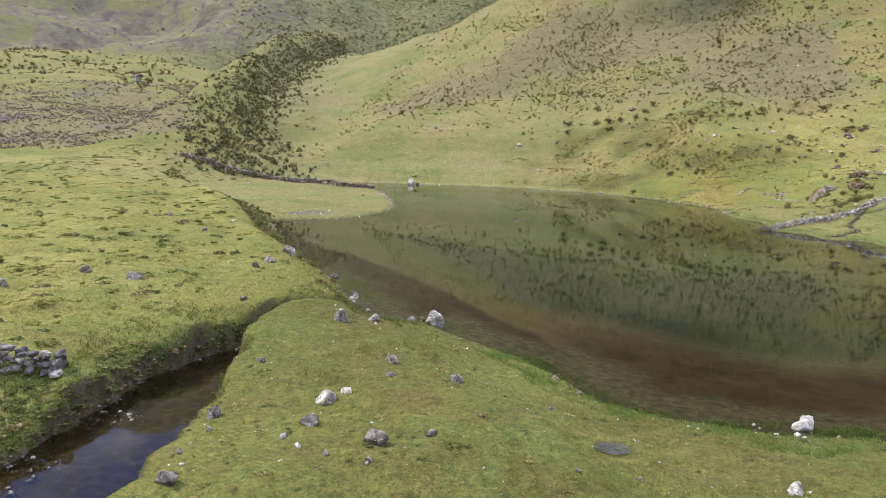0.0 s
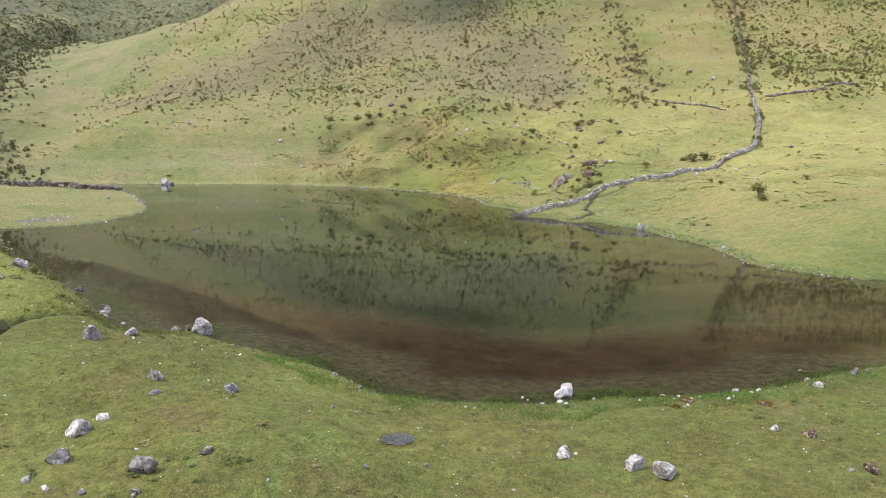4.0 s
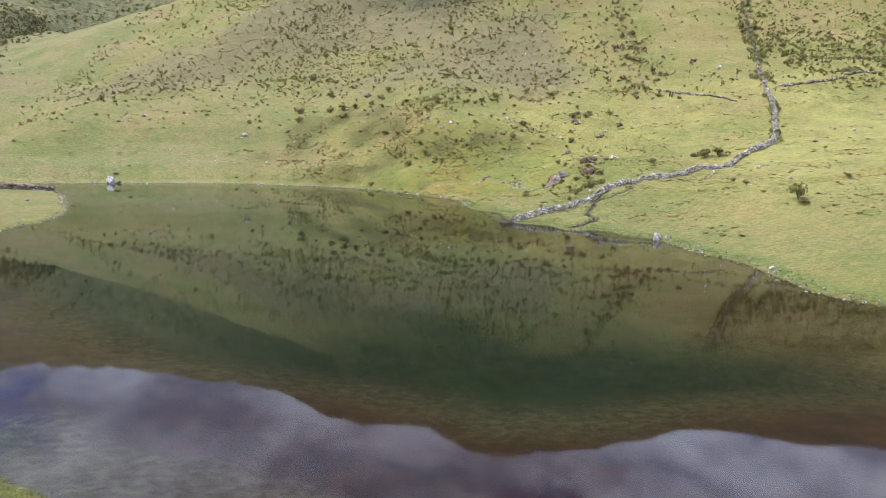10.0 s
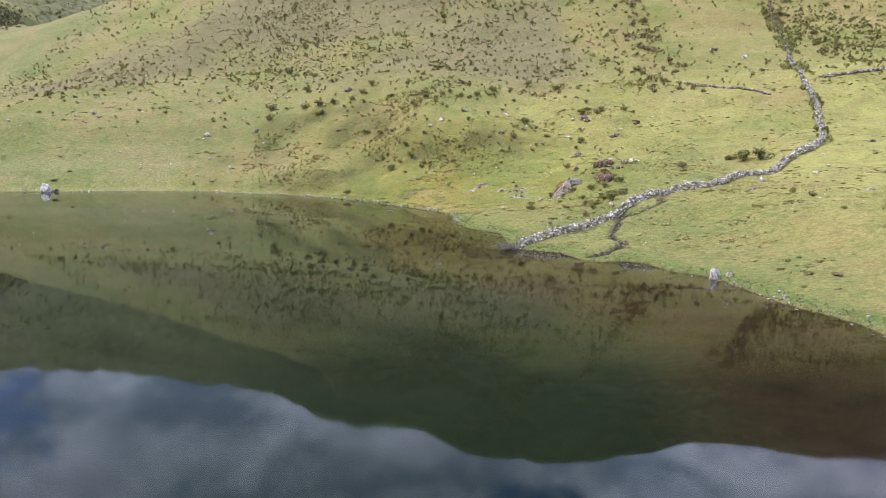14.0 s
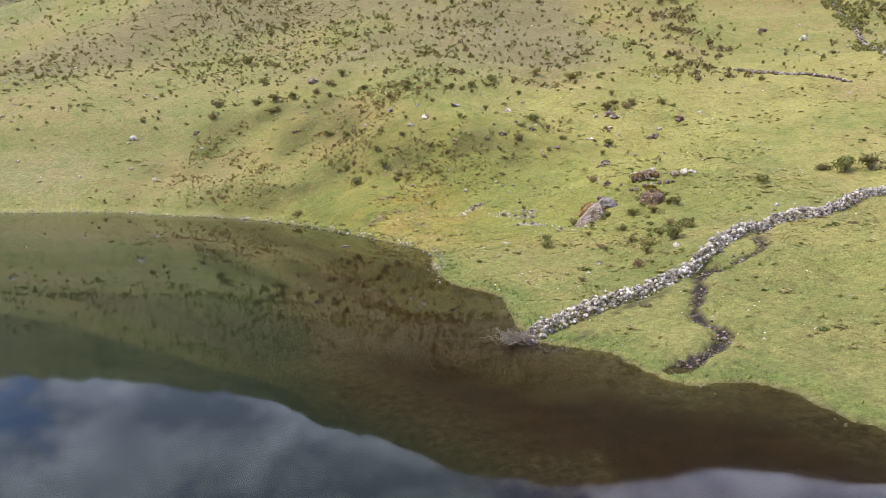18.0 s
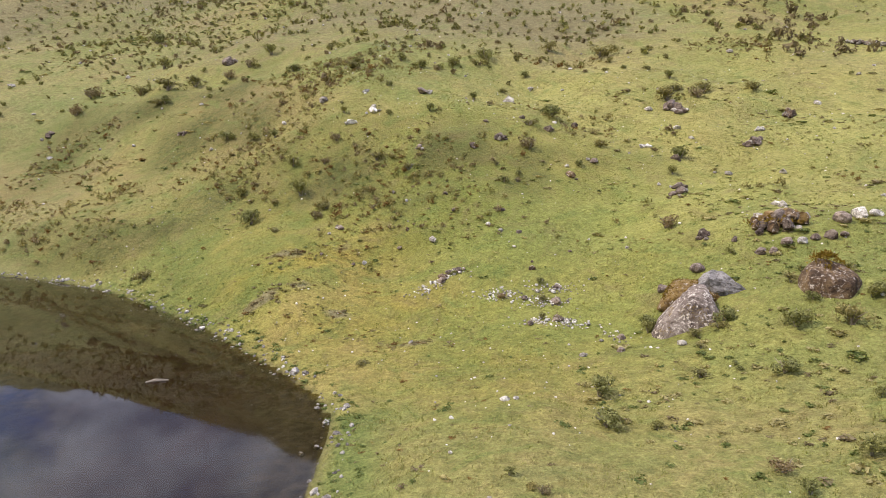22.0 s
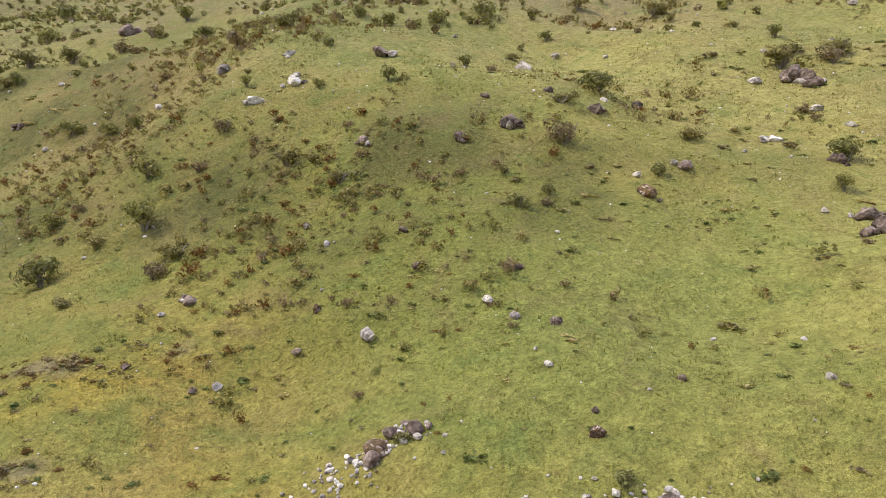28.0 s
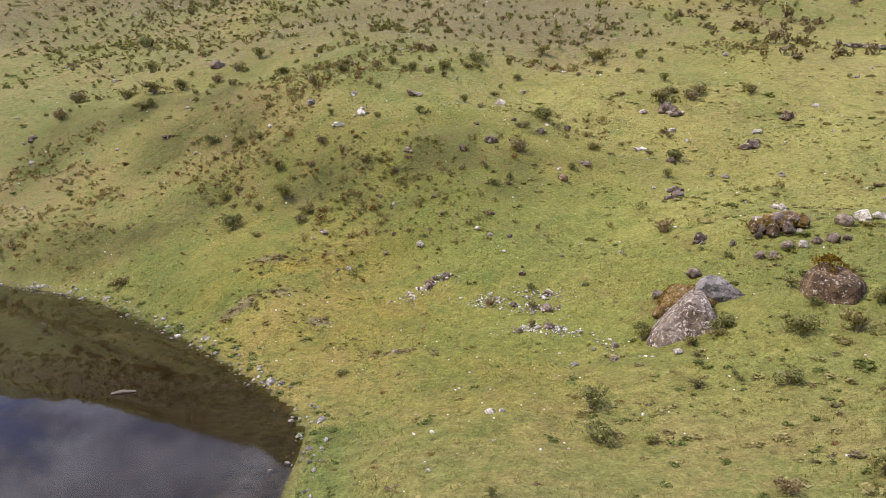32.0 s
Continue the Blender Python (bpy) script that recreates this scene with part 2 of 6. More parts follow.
    hill = smooth_min(hill, crest, 8.0) + 0.28 * np.clip(8.0 - hill, 0, 8) * step(hill, 0, 3)
    on_hill = np.maximum(step(h, 0, 3) * step(x - gully, -12, 14), e * step(d, 0, 4))
    z = z + (smooth_max(hill, z, 0.2) - z) * on_hill
    z = z + np.clip(ridge * (1 + 0.05 * fractal(x, y, 40, 2, 37)) - z, 0, None) * moraine
    # the mountains behind
    peak = 1500 * np.tan(np.radians(np.interp(az, [-60, -30, -22, -13, -6, 2, 9, 14, 22, 29, 45, 80], [16.4, 16.6, 16.5, 18.9, 21.8, 24.2, 24.2, 19.6, 17.0, 18.8, 19.5, 20])))
    back = np.interp(r, [0, 600, 900, 1500, 2400, 4000], [-0.1, -0.06, 0.25, 1.0, 1.04, 1.04]) * peak * (1 + 0.035 * fractal(az, r / 60, 6, 4, 90))
    z = np.where(y > 0, smooth_max(z, back, 6), z)
    rear = np.interp(r, [0, 160, 400, 1000, 4000], [-30, 0, 50, 240, 700]) * step(-y, -60, 90)
    z = np.maximum(z, rear)
    z = z - 0.9 * np.exp(-((x + 25) / 4) ** 2 - ((y - 15) / 5.5) ** 2)
    # the brook's cut
    b, along = line_distance(x, y, STREAM)
    west = step(-x, np.interp(y, [0, 14, 24, 34, 44], [15.8, 18.6, 20.4, 21.7, 17.6]) - 0.4, np.interp(y, [0, 14, 24, 34, 44], [15.8, 18.6, 20.4, 21.7, 17.6]) + 0.4)
    half = np.interp(along, [0, 0.2, 0.4, 0.58, 0.72, 1], [3.0, 3.1, 2.7, 2.1, 0.75, 0.9]) + 0.3 * fractal(x, y, 1.6, 3, 15) + (1 - west) * 0.9 * np.exp(-((along - 0.22) / 0.14) ** 2)
    brink = half + np.interp(along, [0, 0.35, 0.55, 0.75, 1], [2.2, 1.7, 1.3, 0.7, 1.6])
    lobe = step(0.5 - along, 0, 0.12) * west
    tall = np.where(west > 0.5, 1.65, 2.6)
    bank = (1 - lobe) * (tall * step(b, half, np.where(west > 0.5, half + 0.6, brink)) + west * 0.17 * np.clip(b - brink, 0, None)) + lobe * (0.8 * step(b, half, half + 0.7) + 0.75 * step(b, half + 1.2, half + 4.5 + 0.8 * fractal(x, y, 3, 2, 16)) + 0.15 * np.clip(b - half - 3, 0, None))
    cut = -0.45 + 0.5 * step(b, half - 0.3, half + 0.2) * np.where(along < 0.62, 0.85, 1.0) + bank
    z = np.where(b < 14, smooth_min(z, np.where((west < 0.5) & (cut > 2.05), 99, cut), 0.12), z)
    # the small brook through the eastern pasture
    c, _ = line_distance(x, y, BROOK)
    z = z - 0.34 * step(0.75 + 0.4 * fractal(x, y, 2, 2, 18) - c, 0, 0.5)
    # relief: hummocks and terracettes
    if fine:
        rough = step(d, 0.2, 2.0)
        z = z + rough * (0.10 * fractal(x, y, 1.5, 3, 41) + 0.28 * fractal(x, y, 7, 3, 51) * step(d, 1, 12))
        z = z + 0.30 * fractal(x, y, 3.4, 2, 43) * step(s, 1, 6) * step(-x, 16, 24) * step(190 - r, 0, 40)
        z = z + 0.42 * fractal(x, y, 10, 2, 47) * step(h, 9, 25) + 0.34 * fractal(x * 0.55 + 0.25 * y, y, 6.5, 2, 49) * step(d, 6, 16) * step(y, 84, 100) * step(x, -60, -20)
        z = z + rough * 1.1 * fractal(x, y, 26, 3, 61) * step(h, 8, 40) + step(h, 150, 400) * 9 * fractal(x, y, 120, 4, 65)
        z = z + (20 + 34 * step(-az, 20, 34)) * fractal(x, y, 240, 6, 71, 0.56) * step(r, 560, 1200)
    # the lake's bed
    bed = -0.05 - 0.10 * np.clip(-d, 0, 4) - 0.09 * np.clip(-d - 4, 0, 50) + 0.05 * fractal(x, y, 1.2, 3, 81)
    return np.where(d > 0, z * step(d, -0.6, 1.2) + 0.02, bed), d


LAND = {}


def on_grid(x, y, key="z"):
    """Height (or distance from the waterline) from the ground's own mesh."""
    xs, ys, v = LAND["x"], LAND["y"], LAND[key]
    x, y = np.asarray(x, float), np.asarray(y, float)
    i, j = np.clip(np.searchsorted(xs, x) - 1, 0, len(xs) - 2), np.clip(np.searchsorted(ys, y) - 1, 0, len(ys) - 2)
    u, w = (x - xs[i]) / (xs[i + 1] - xs[i]), (y - ys[j]) / (ys[j + 1] - ys[j])
    return (v[j, i] * (1 - u) + v[j, i + 1] * u) * (1 - w) + (v[j + 1, i] * (1 - u) + v[j + 1, i + 1] * u) * w


def on_ground(x, y):
    return float(on_grid(x, y))


# ---- materials ----
def material(name):
    m = bpy.data.materials.new(name)
    m.use_nodes = True
    nt = m.node_tree
    return m, nt.nodes, nt.links, nt.nodes["Principled BSDF"]


def noise_node(nodes, links, vector, scale, detail=4, rough=0.55, distort=0.0):
    n = nodes.new("ShaderNodeTexNoise")
    n.inputs["Scale"].default_value = scale
    n.inputs["Detail"].default_value = detail
    n.inputs["Roughness"].default_value = rough
    n.inputs["Distortion"].default_value = distort
    if vector is not None:
        links.new(vector, n.inputs["Vector"])
    return n


def ramp_node(nodes, links, fac, stops):
    n = nodes.new("ShaderNodeValToRGB")
    els = n.color_ramp.elements
    while len(els) < len(stops):
        els.new(0.5)
    for el, (p, c) in zip(els, stops):
        el.position = p
        el.color = (*c, 1) if len(c) == 3 else c
    links.new(fac, n.inputs["Fac"])
    return n.outputs["Color"]


def grey(v):
    return (v, v, v)


def mix_node(nodes, links, fac, a, b, blend="MIX"):
    n = nodes.new("ShaderNodeMix")
    n.data_type = "RGBA"
    n.blend_type = blend
    for socket, v in ((n.inputs[0], fac), (n.inputs[6], a), (n.inputs[7], b)):
        if isinstance(v, (int, float)):
            socket.default_value = v
        elif isinstance(v, tuple):
            socket.default_value = (*v, 1)
        else:
            links.new(v, socket)
    return n.outputs[2]


def math_node(nodes, links, op, a, b=0.0):
    n = nodes.new("ShaderNodeMath")
    n.operation = op
    for socket, v in zip(n.inputs, (a, b)):
        if isinstance(v, (int, float)):
            socket.default_value = v
        else:
            links.new(v, socket)
    return n.outputs[0]


def bump_node(nodes, links, height, strength, distance, normal=None):
    n = nodes.new("ShaderNodeBump")
    n.inputs["Strength"].default_value = strength
    n.inputs["Distance"].default_value = distance
    links.new(height, n.inputs["Height"])
    if normal is not None:
        links.new(normal, n.inputs["Normal"])
    return n.outputs["Normal"]


def attribute(nodes, name):
    n = nodes.new("ShaderNodeAttribute")
    n.attribute_name = name
    return n.outputs["Fac"]


def ground_material():
    m, n, l, b = material("turf and soil")
    co = n.new("ShaderNodeNewGeometry").outputs["Position"]
    n20 = noise_node(n, l, co, 0.055, 5, 0.6).outputs["Fac"]
    n3 = noise_node(n, l, co, 0.42, 5, 0.62, 0.6).outputs["Fac"]
    n05 = noise_node(n, l, co, 2.1, 5, 0.68, 0.3).outputs["Fac"]
    n01 = noise_node(n, l, co, 11.0, 4, 0.7).outputs["Fac"]
    tuft = n.new("ShaderNodeTexVoronoi")
    tuft.inputs["Scale"].default_value = 4.2
    l.new(co, tuft.inputs["Vector"])
    hue = math_node(n, l, "ADD", math_node(n, l, "MULTIPLY", n20, 0.95), math_node(n, l, "MULTIPLY", n3, 0.55))
    hue = math_node(n, l, "ADD", hue, math_node(n, l, "SUBTRACT", math_node(n, l, "MULTIPLY", attribute(n, "dry"), 0.42), 0.34))
    col = ramp_node(n, l, hue, [(0.26, (0.125, 0.152, 0.032)), (0.40, (0.180, 0.196, 0.042)), (0.54, (0.252, 0.232, 0.052)), (0.68, (0.300, 0.242, 0.066)), (0.86, (0.285, 0.210, 0.088))])
    n6 = noise_node(n, l, co, 0.17, 5, 0.65, 0.8).outputs["Fac"]
    col = mix_node(n, l, ramp_node(n, l, n6, [(0.50, grey(0)), (0.66, grey(0.45))]), col, (0.300, 0.255, 0.060))
    gilt = math_node(n, l, "MULTIPLY", attribute(n, "gold"), ramp_node(n, l, n3, [(0.36, grey(0.25)), (0.58, grey(1))]))
    col = mix_node(n, l, gilt, col, (0.350, 0.250, 0.036))
    col = mix_node(n, l, math_node(n, l, "MULTIPLY", attribute(n, "lime"), ramp_node(n, l, n3, [(0.30, grey(0.5)), (0.55, grey(1))])), col, (0.215, 0.245, 0.052))
    col = mix_node(n, l, ramp_node(n, l, n6, [(0.32, grey(0.65)), (0.44, grey(0))]), col, (0.135, 0.178, 0.036))
    straw = ramp_node(n, l, n05, [(0.28, (0.122, 0.100, 0.050)), (0.5, (0.210, 0.180, 0.090)), (0.72, (0.290, 0.250, 0.132))])
    n8 = noise_node(n, l, co, 0.9, 6, 0.7, 1.2).outputs["Fac"]
    col = mix_node(n, l, 1.0, col, ramp_node(n, l, n05, [(0.28, grey(0.72)), (0.5, grey(1.0)), (0.72, grey(1.26))]), "MULTIPLY")
    rusty = ramp_node(n, l, n8, [(0.60, grey(0)), (0.70, grey(0.62))])
    col = mix_node(n, l, rusty, col, (0.195, 0.115, 0.040))
    darker = ramp_node(n, l, n8, [(0.26, grey(0.75)), (0.41, grey(0))])
    col = mix_node(n, l, darker, col, (0.080, 0.095, 0.026))
    # paler turf: distance haze put into the colour, and the spit's straw
    hazy_turf = ramp_node(n, l, math_node(n, l, "ADD", math_node(n, l, "MULTIPLY", n20, 0.9), math_node(n, l, "MULTIPLY", n3, 0.5)),
                      [(0.52, (0.176, 0.194, 0.068)), (0.66, (0.228, 0.224, 0.091)), (0.76, (0.262, 0.232, 0.104)), (0.88, (0.268, 0.212, 0.102))])
    hazy_turf = mix_node(n, l, 1.0, hazy_turf, ramp_node(n, l, n05, [(0.28, grey(0.62)), (0.5, grey(1.0)), (0.72, grey(1.34))]), "MULTIPLY")
    col = mix_node(n, l, attribute(n, "pale"), col, hazy_turf)
    brown = math_node(n, l, "ADD", attribute(n, "heath"), math_node(n, l, "MULTIPLY", math_node(n, l, "SUBTRACT", n3, 0.5), 0.8))
    col = mix_node(n, l, ramp_node(n, l, brown, [(0.3, grey(0)), (0.75, grey(1))]), col, straw)
    # sedge: dark hollow plants, and hillside shade put into the turf colour
    dark = ramp_node(n, l, n3, [(0.3, (0.080, 0.088, 0.026)), (0.7, (0.150, 0.142, 0.048))])
    shade = math_node(n, l, "ADD", attribute(n, "sedge"), math_node(n, l, "MULTIPLY", math_node(n, l, "SUBTRACT", n05, 0.5), 1.7))
    col = mix_node(n, l, ramp_node(n, l, shade, [(0.3, grey(0)), (0.8, grey(1))]), col, dark)
    fresh = ramp_node(n, l, n05, [(0.3, (0.080, 0.118, 0.030)), (0.7, (0.175, 0.220, 0.060))])
    col = mix_node(n, l, math_node(n, l, "MULTIPLY", attribute(n, "fresh"), ramp_node(n, l, n3, [(0.3, grey(0.25)), (0.6, grey(1))])), col, fresh)
    # sunny: a brighter, yellower grass colour mixed over the turf
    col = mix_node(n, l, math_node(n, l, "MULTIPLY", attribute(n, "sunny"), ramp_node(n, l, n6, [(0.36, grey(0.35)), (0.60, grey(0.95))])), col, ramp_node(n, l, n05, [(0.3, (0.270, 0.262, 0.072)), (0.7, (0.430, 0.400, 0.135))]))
    col = mix_node(n, l, math_node(n, l, "MULTIPLY", attribute(n, "dull"), ramp_node(n, l, n3, [(0.34, grey(0.45)), (0.60, grey(0.95))])), col, ramp_node(n, l, n05, [(0.3, (0.070, 0.074, 0.019)), (0.7, (0.175, 0.158, 0.044))]))
    n4 = noise_node(n, l, co, 0.26, 6, 0.68, 1.6).outputs["Fac"]
    col = mix_node(n, l, ramp_node(n, l, n4, [(0.54, grey(0)), (0.68, grey(0.50))]), col, ramp_node(n, l, n05, [(0.3, (0.130, 0.100, 0.040)), (0.7, (0.270, 0.205, 0.092))]))
    col = mix_node(n, l, ramp_node(n, l, n4, [(0.34, grey(0.55)), (0.46, grey(0))]), col, ramp_node(n, l, n05, [(0.3, (0.096, 0.138, 0.034)), (0.7, (0.190, 0.238, 0.066))]))
    # grain: single tufts, dead stalks, dark gaps
    col = mix_node(n, l, ramp_node(n, l, n01, [(0.34, grey(0.5)), (0.50, grey(0))]), col, mix_node(n, l, 1.0, col, (0.40, 0.40, 0.30), "MULTIPLY"))
    n02 = noise_node(n, l, co, 5.5, 4, 0.65, 0.4).outputs["Fac"]
    col = mix_node(n, l, 1.0, col, ramp_node(n, l, n02, [(0.32, grey(0.94)), (0.5, grey(1.12)), (0.68, grey(1.28))]), "MULTIPLY")
    n003 = noise_node(n, l, co, 34.0, 3, 0.75).outputs["Fac"]
    col = mix_node(n, l, 1.0, col, ramp_node(n, l, n003, [(0.34, grey(0.62)), (0.5, grey(1.0)), (0.66, grey(1.42))]), "MULTIPLY")
    col = mix_node(n, l, ramp_node(n, l, n01, [(0.60, grey(0)), (0.74, grey(0.55))]), col, (0.40, 0.345, 0.12))
    gap = ramp_node(n, l, tuft.outputs["Distance"], [(0.05, grey(0.0)), (0.55, grey(0.28))])
    col = mix_node(n, l, gap, col, mix_node(n, l, 1.0, col, (0.52, 0.50, 0.44), "MULTIPLY"))
    # bare earth and stones
    earth = ramp_node(n, l, n05, [(0.3, (0.042, 0.033, 0.018)), (0.55, (0.092, 0.074, 0.040)), (0.8, (0.19, 0.165, 0.12))])
    bare = math_node(n, l, "ADD", attribute(n, "earth"), math_node(n, l, "MULTIPLY", math_node(n, l, "SUBTRACT", n05, 0.5), 0.8))
    col = mix_node(n, l, ramp_node(n, l, bare, [(0.4, grey(0)), (0.7, grey(1))]), col, earth)
    rock = ramp_node(n, l, noise_node(n, l, co, 0.06, 12, 0.85, 0.5).outputs["Fac"], [(0.34, (0.060, 0.048, 0.048)), (0.46, (0.150, 0.122, 0.112)), (0.54, (0.185, 0.176, 0.086)), (0.62, (0.270, 0.230, 0.205)), (0.72, (0.40, 0.36, 0.33))])
    sward = noise_node(n, l, co, 0.016, 8, 0.7, 0.8).outputs["Fac"]
    rock = mix_node(n, l, ramp_node(n, l, sward, [(0.50, grey(0)), (0.58, grey(0.8))]), rock, (0.185, 0.182, 0.066))
    rock = mix_node(n, l, ramp_node(n, l, sward, [(0.36, grey(0.75)), (0.45, grey(0))]), rock, mix_node(n, l, 1.0, rock, (0.50, 0.45, 0.48), "MULTIPLY"))
    col = mix_node(n, l, ramp_node(n, l, math_node(n, l, "ADD", attribute(n, "scree"), math_node(n, l, "MULTIPLY", math_node(n, l, "SUBTRACT", n3, 0.5), 1.1)), [(0.4, grey(0)), (0.65, grey(1))]), col, rock)
    mud = ramp_node(n, l, n05, [(0.3, (0.014, 0.012, 0.010)), (0.55, (0.034, 0.029, 0.024)), (0.75, (0.12, 0.11, 0.10))])
    col = mix_node(n, l, attribute(n, "mud"), col, mud)
    # distant slopes: scrub over grey rock
    scrub = ramp_node(n, l, noise_node(n, l, co, 0.12, 12, 0.88).outputs["Fac"], [(0.40, (0.034, 0.042, 0.020)), (0.50, (0.120, 0.122, 0.056)), (0.62, (0.250, 0.230, 0.120))])
    bush = n.new("ShaderNodeTexVoronoi")
    bush.inputs["Scale"].default_value = 0.16
    l.new(co, bush.inputs["Vector"])
    dots = math_node(n, l, "ADD", bush.outputs["Distance"], math_node(n, l, "MULTIPLY", math_node(n, l, "SUBTRACT", n20, 0.5), 1.2))
    scrub = mix_node(n, l, ramp_node(n, l, dots, [(0.22, grey(0.85)), (0.38, grey(0))]), scrub, (0.022, 0.027, 0.014))
    col = mix_node(n, l, attribute(n, "scrub"), col, scrub)
    # upper: the scrub colour again, at about half strength
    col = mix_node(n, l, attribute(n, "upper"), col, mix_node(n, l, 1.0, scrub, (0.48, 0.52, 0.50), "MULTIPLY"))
    # under water: silt, weed and red-brown sediment
    silt = ramp_node(n, l, n05, [(0.32, (0.070, 0.068, 0.040)), (0.5, (0.155, 0.148, 0.102)), (0.68, (0.270, 0.262, 0.200))])
    red = ramp_node(n, l, n3, [(0.3, (0.050, 0.027, 0.018)), (0.7, (0.122, 0.068, 0.042))])
    # deep: green murk of the deep water, put into the bed's colour
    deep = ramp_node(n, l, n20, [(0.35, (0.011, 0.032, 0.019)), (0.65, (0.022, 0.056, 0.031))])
    bed = mix_node(n, l, attribute(n, "red"), silt, red)
    bed = mix_node(n, l, attribute(n, "peat"), bed, mix_node(n, l, 1.0, bed, (0.50, 0.42, 0.36), "MULTIPLY"))
    bed = mix_node(n, l, attribute(n, "weed"), bed, ramp_node(n, l, n05, [(0.3, (0.075, 0.100, 0.030)), (0.7, (0.185, 0.215, 0.085))]))
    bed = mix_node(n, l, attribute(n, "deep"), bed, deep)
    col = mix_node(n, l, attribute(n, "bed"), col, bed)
    l.new(col, b.inputs["Base Color"])
    b.inputs["Roughness"].default_value = 0.92
    b.inputs["Specular IOR Level"].default_value = 0.15
    grain = math_node(n, l, "ADD", math_node(n, l, "ADD", math_node(n, l, "MULTIPLY", n01, 0.55), math_node(n, l, "MULTIPLY", n02, 0.9)), math_node(n, l, "SUBTRACT", n05, math_node(n, l, "MULTIPLY", tuft.outputs["Distance"], 0.3)))
    l.new(bump_node(n, l, grain, 1.0, 0.13), b.inputs["Normal"])
    return m


def water_material():
    m, n, l, b = material("still lake water")
    n.remove(b)
    out = n["Material Output"]
    co = n.new("ShaderNodeNewGeometry").outputs["Position"]
    w1 = noise_node(n, l, co, 0.9, 3, 0.5, 0.4).outputs["Fac"]
    w2 = noise_node(n, l, co, 0.06, 3, 0.5).outputs["Fac"]
    normal = bump_node(n, l, w1, 0.008, 0.03)
    fres = n.new("ShaderNodeFresnel")
    fres.inputs["IOR"].default_value = 1.36
    l.new(normal, fres.inputs["Normal"])
    gloss = n.new("ShaderNodeBsdfGlossy")
    gloss.inputs["Color"].default_value = (0.88, 0.93, 0.97, 1)
    l.new(ramp_node(n, l, w2, [(0.3, grey(0.022)), (0.75, grey(0.046))]), gloss.inputs["Roughness"])
    l.new(normal, gloss.inputs["Normal"])
    clear = n.new("ShaderNodeBsdfTransparent")
    clear.inputs["Color"].default_value = (0.64, 0.59, 0.47, 1)
    mix = n.new("ShaderNodeMixShader")
    l.new(fres.outputs["Fac"], mix.inputs["Fac"])
    l.new(clear.outputs["BSDF"], mix.inputs[1])
    l.new(gloss.outputs["BSDF"], mix.inputs[2])
    l.new(mix.outputs["Shader"], out.inputs["Surface"])
    return m


def stone_material(name, dark, mid, light, lichen, amount=0.5, wet=0.0, speck=0.36):
    m, n, l, b = material(name)
    tc = n.new("ShaderNodeNewGeometry").outputs["Position"]
    rnd = n.new("ShaderNodeObjectInfo").outputs["Random"]
    isl = n.new("ShaderNodeNewGeometry").outputs["Random Per Island"]
    both = math_node(n, l, "FRACT", math_node(n, l, "ADD", math_node(n, l, "MULTIPLY", rnd, 7.3), isl))
    big = noise_node(n, l, tc, 1.5, 9, 0.72, 0.6).outputs["Fac"]
    small = noise_node(n, l, tc, 9.0, 7, 0.75).outputs["Fac"]
    col = ramp_node(n, l, big, [(0.40, dark), (0.49, mid), (0.58, light)])
    col = mix_node(n, l, ramp_node(n, l, small, [(0.48, grey(0)), (0.60, grey(0.85))]), col, mix_node(n, l, 1.0, col, (speck, speck * 0.94, speck * 0.88), "MULTIPLY"))
    patch = ramp_node(n, l, noise_node(n, l, tc, 5.5, 9, 0.78, 0.5).outputs["Fac"], [(0.62 - 0.1 * amount, grey(0)), (0.70 - 0.1 * amount, grey(min(1.0, 0.4 + amount)))])
    col = mix_node(n, l, patch, col, lichen)
    tone = ramp_node(n, l, both, [(0.0, (0.66, 0.63, 0.60)), (0.6, (1.0, 0.98, 0.95)), (1.0, (1.25, 1.23, 1.18))])
    col = mix_node(n, l, 1.0, col, tone, "MULTIPLY")
    l.new(col, b.inputs["Base Color"])
    b.inputs["Roughness"].default_value = 0.88 - wet
    b.inputs["Specular IOR Level"].default_value = 0.25
    l.new(bump_node(n, l, math_node(n, l, "ADD", big, math_node(n, l, "MULTIPLY", small, 0.5)), 1.0, 0.10), b.inputs["Normal"])
    return m


def leaf_material(name, dark, light, dead=0.0):
    m, n, l, b = material(name)
    rnd = n.new("ShaderNodeObjectInfo").outputs["Random"]
    isl = n.new("ShaderNodeNewGeometry").outputs["Random Per Island"]
    col = ramp_node(n, l, isl, [(0.0, dark), (1.0, light)])
    tone = ramp_node(n, l, rnd, [(0.0, (0.82, 0.84, 0.82)), (0.5, (1.0, 1.0, 1.0)), (1.0, (1.16, 1.08, 0.98))])
    col = mix_node(n, l, 1.0, col, tone, "MULTIPLY")
    l.new(col, b.inputs["Base Color"])
    b.inputs["Roughness"].default_value = 0.7
    b.inputs["Specular IOR Level"].default_value = 0.2
    glow = n.new("ShaderNodeBsdfTranslucent")
    l.new(mix_node(n, l, 1.0, col, (1.0, 0.98, 0.62), "MULTIPLY"), glow.inputs["Color"])
    both = n.new("ShaderNodeMixShader")
    both.inputs["Fac"].default_value = 0.34
    l.new(b.outputs["BSDF"], both.inputs[1])
    l.new(glow.outputs["BSDF"], both.inputs[2])
    l.new(both.outputs["Shader"], n["Material Output"].inputs["Surface"])
    return m


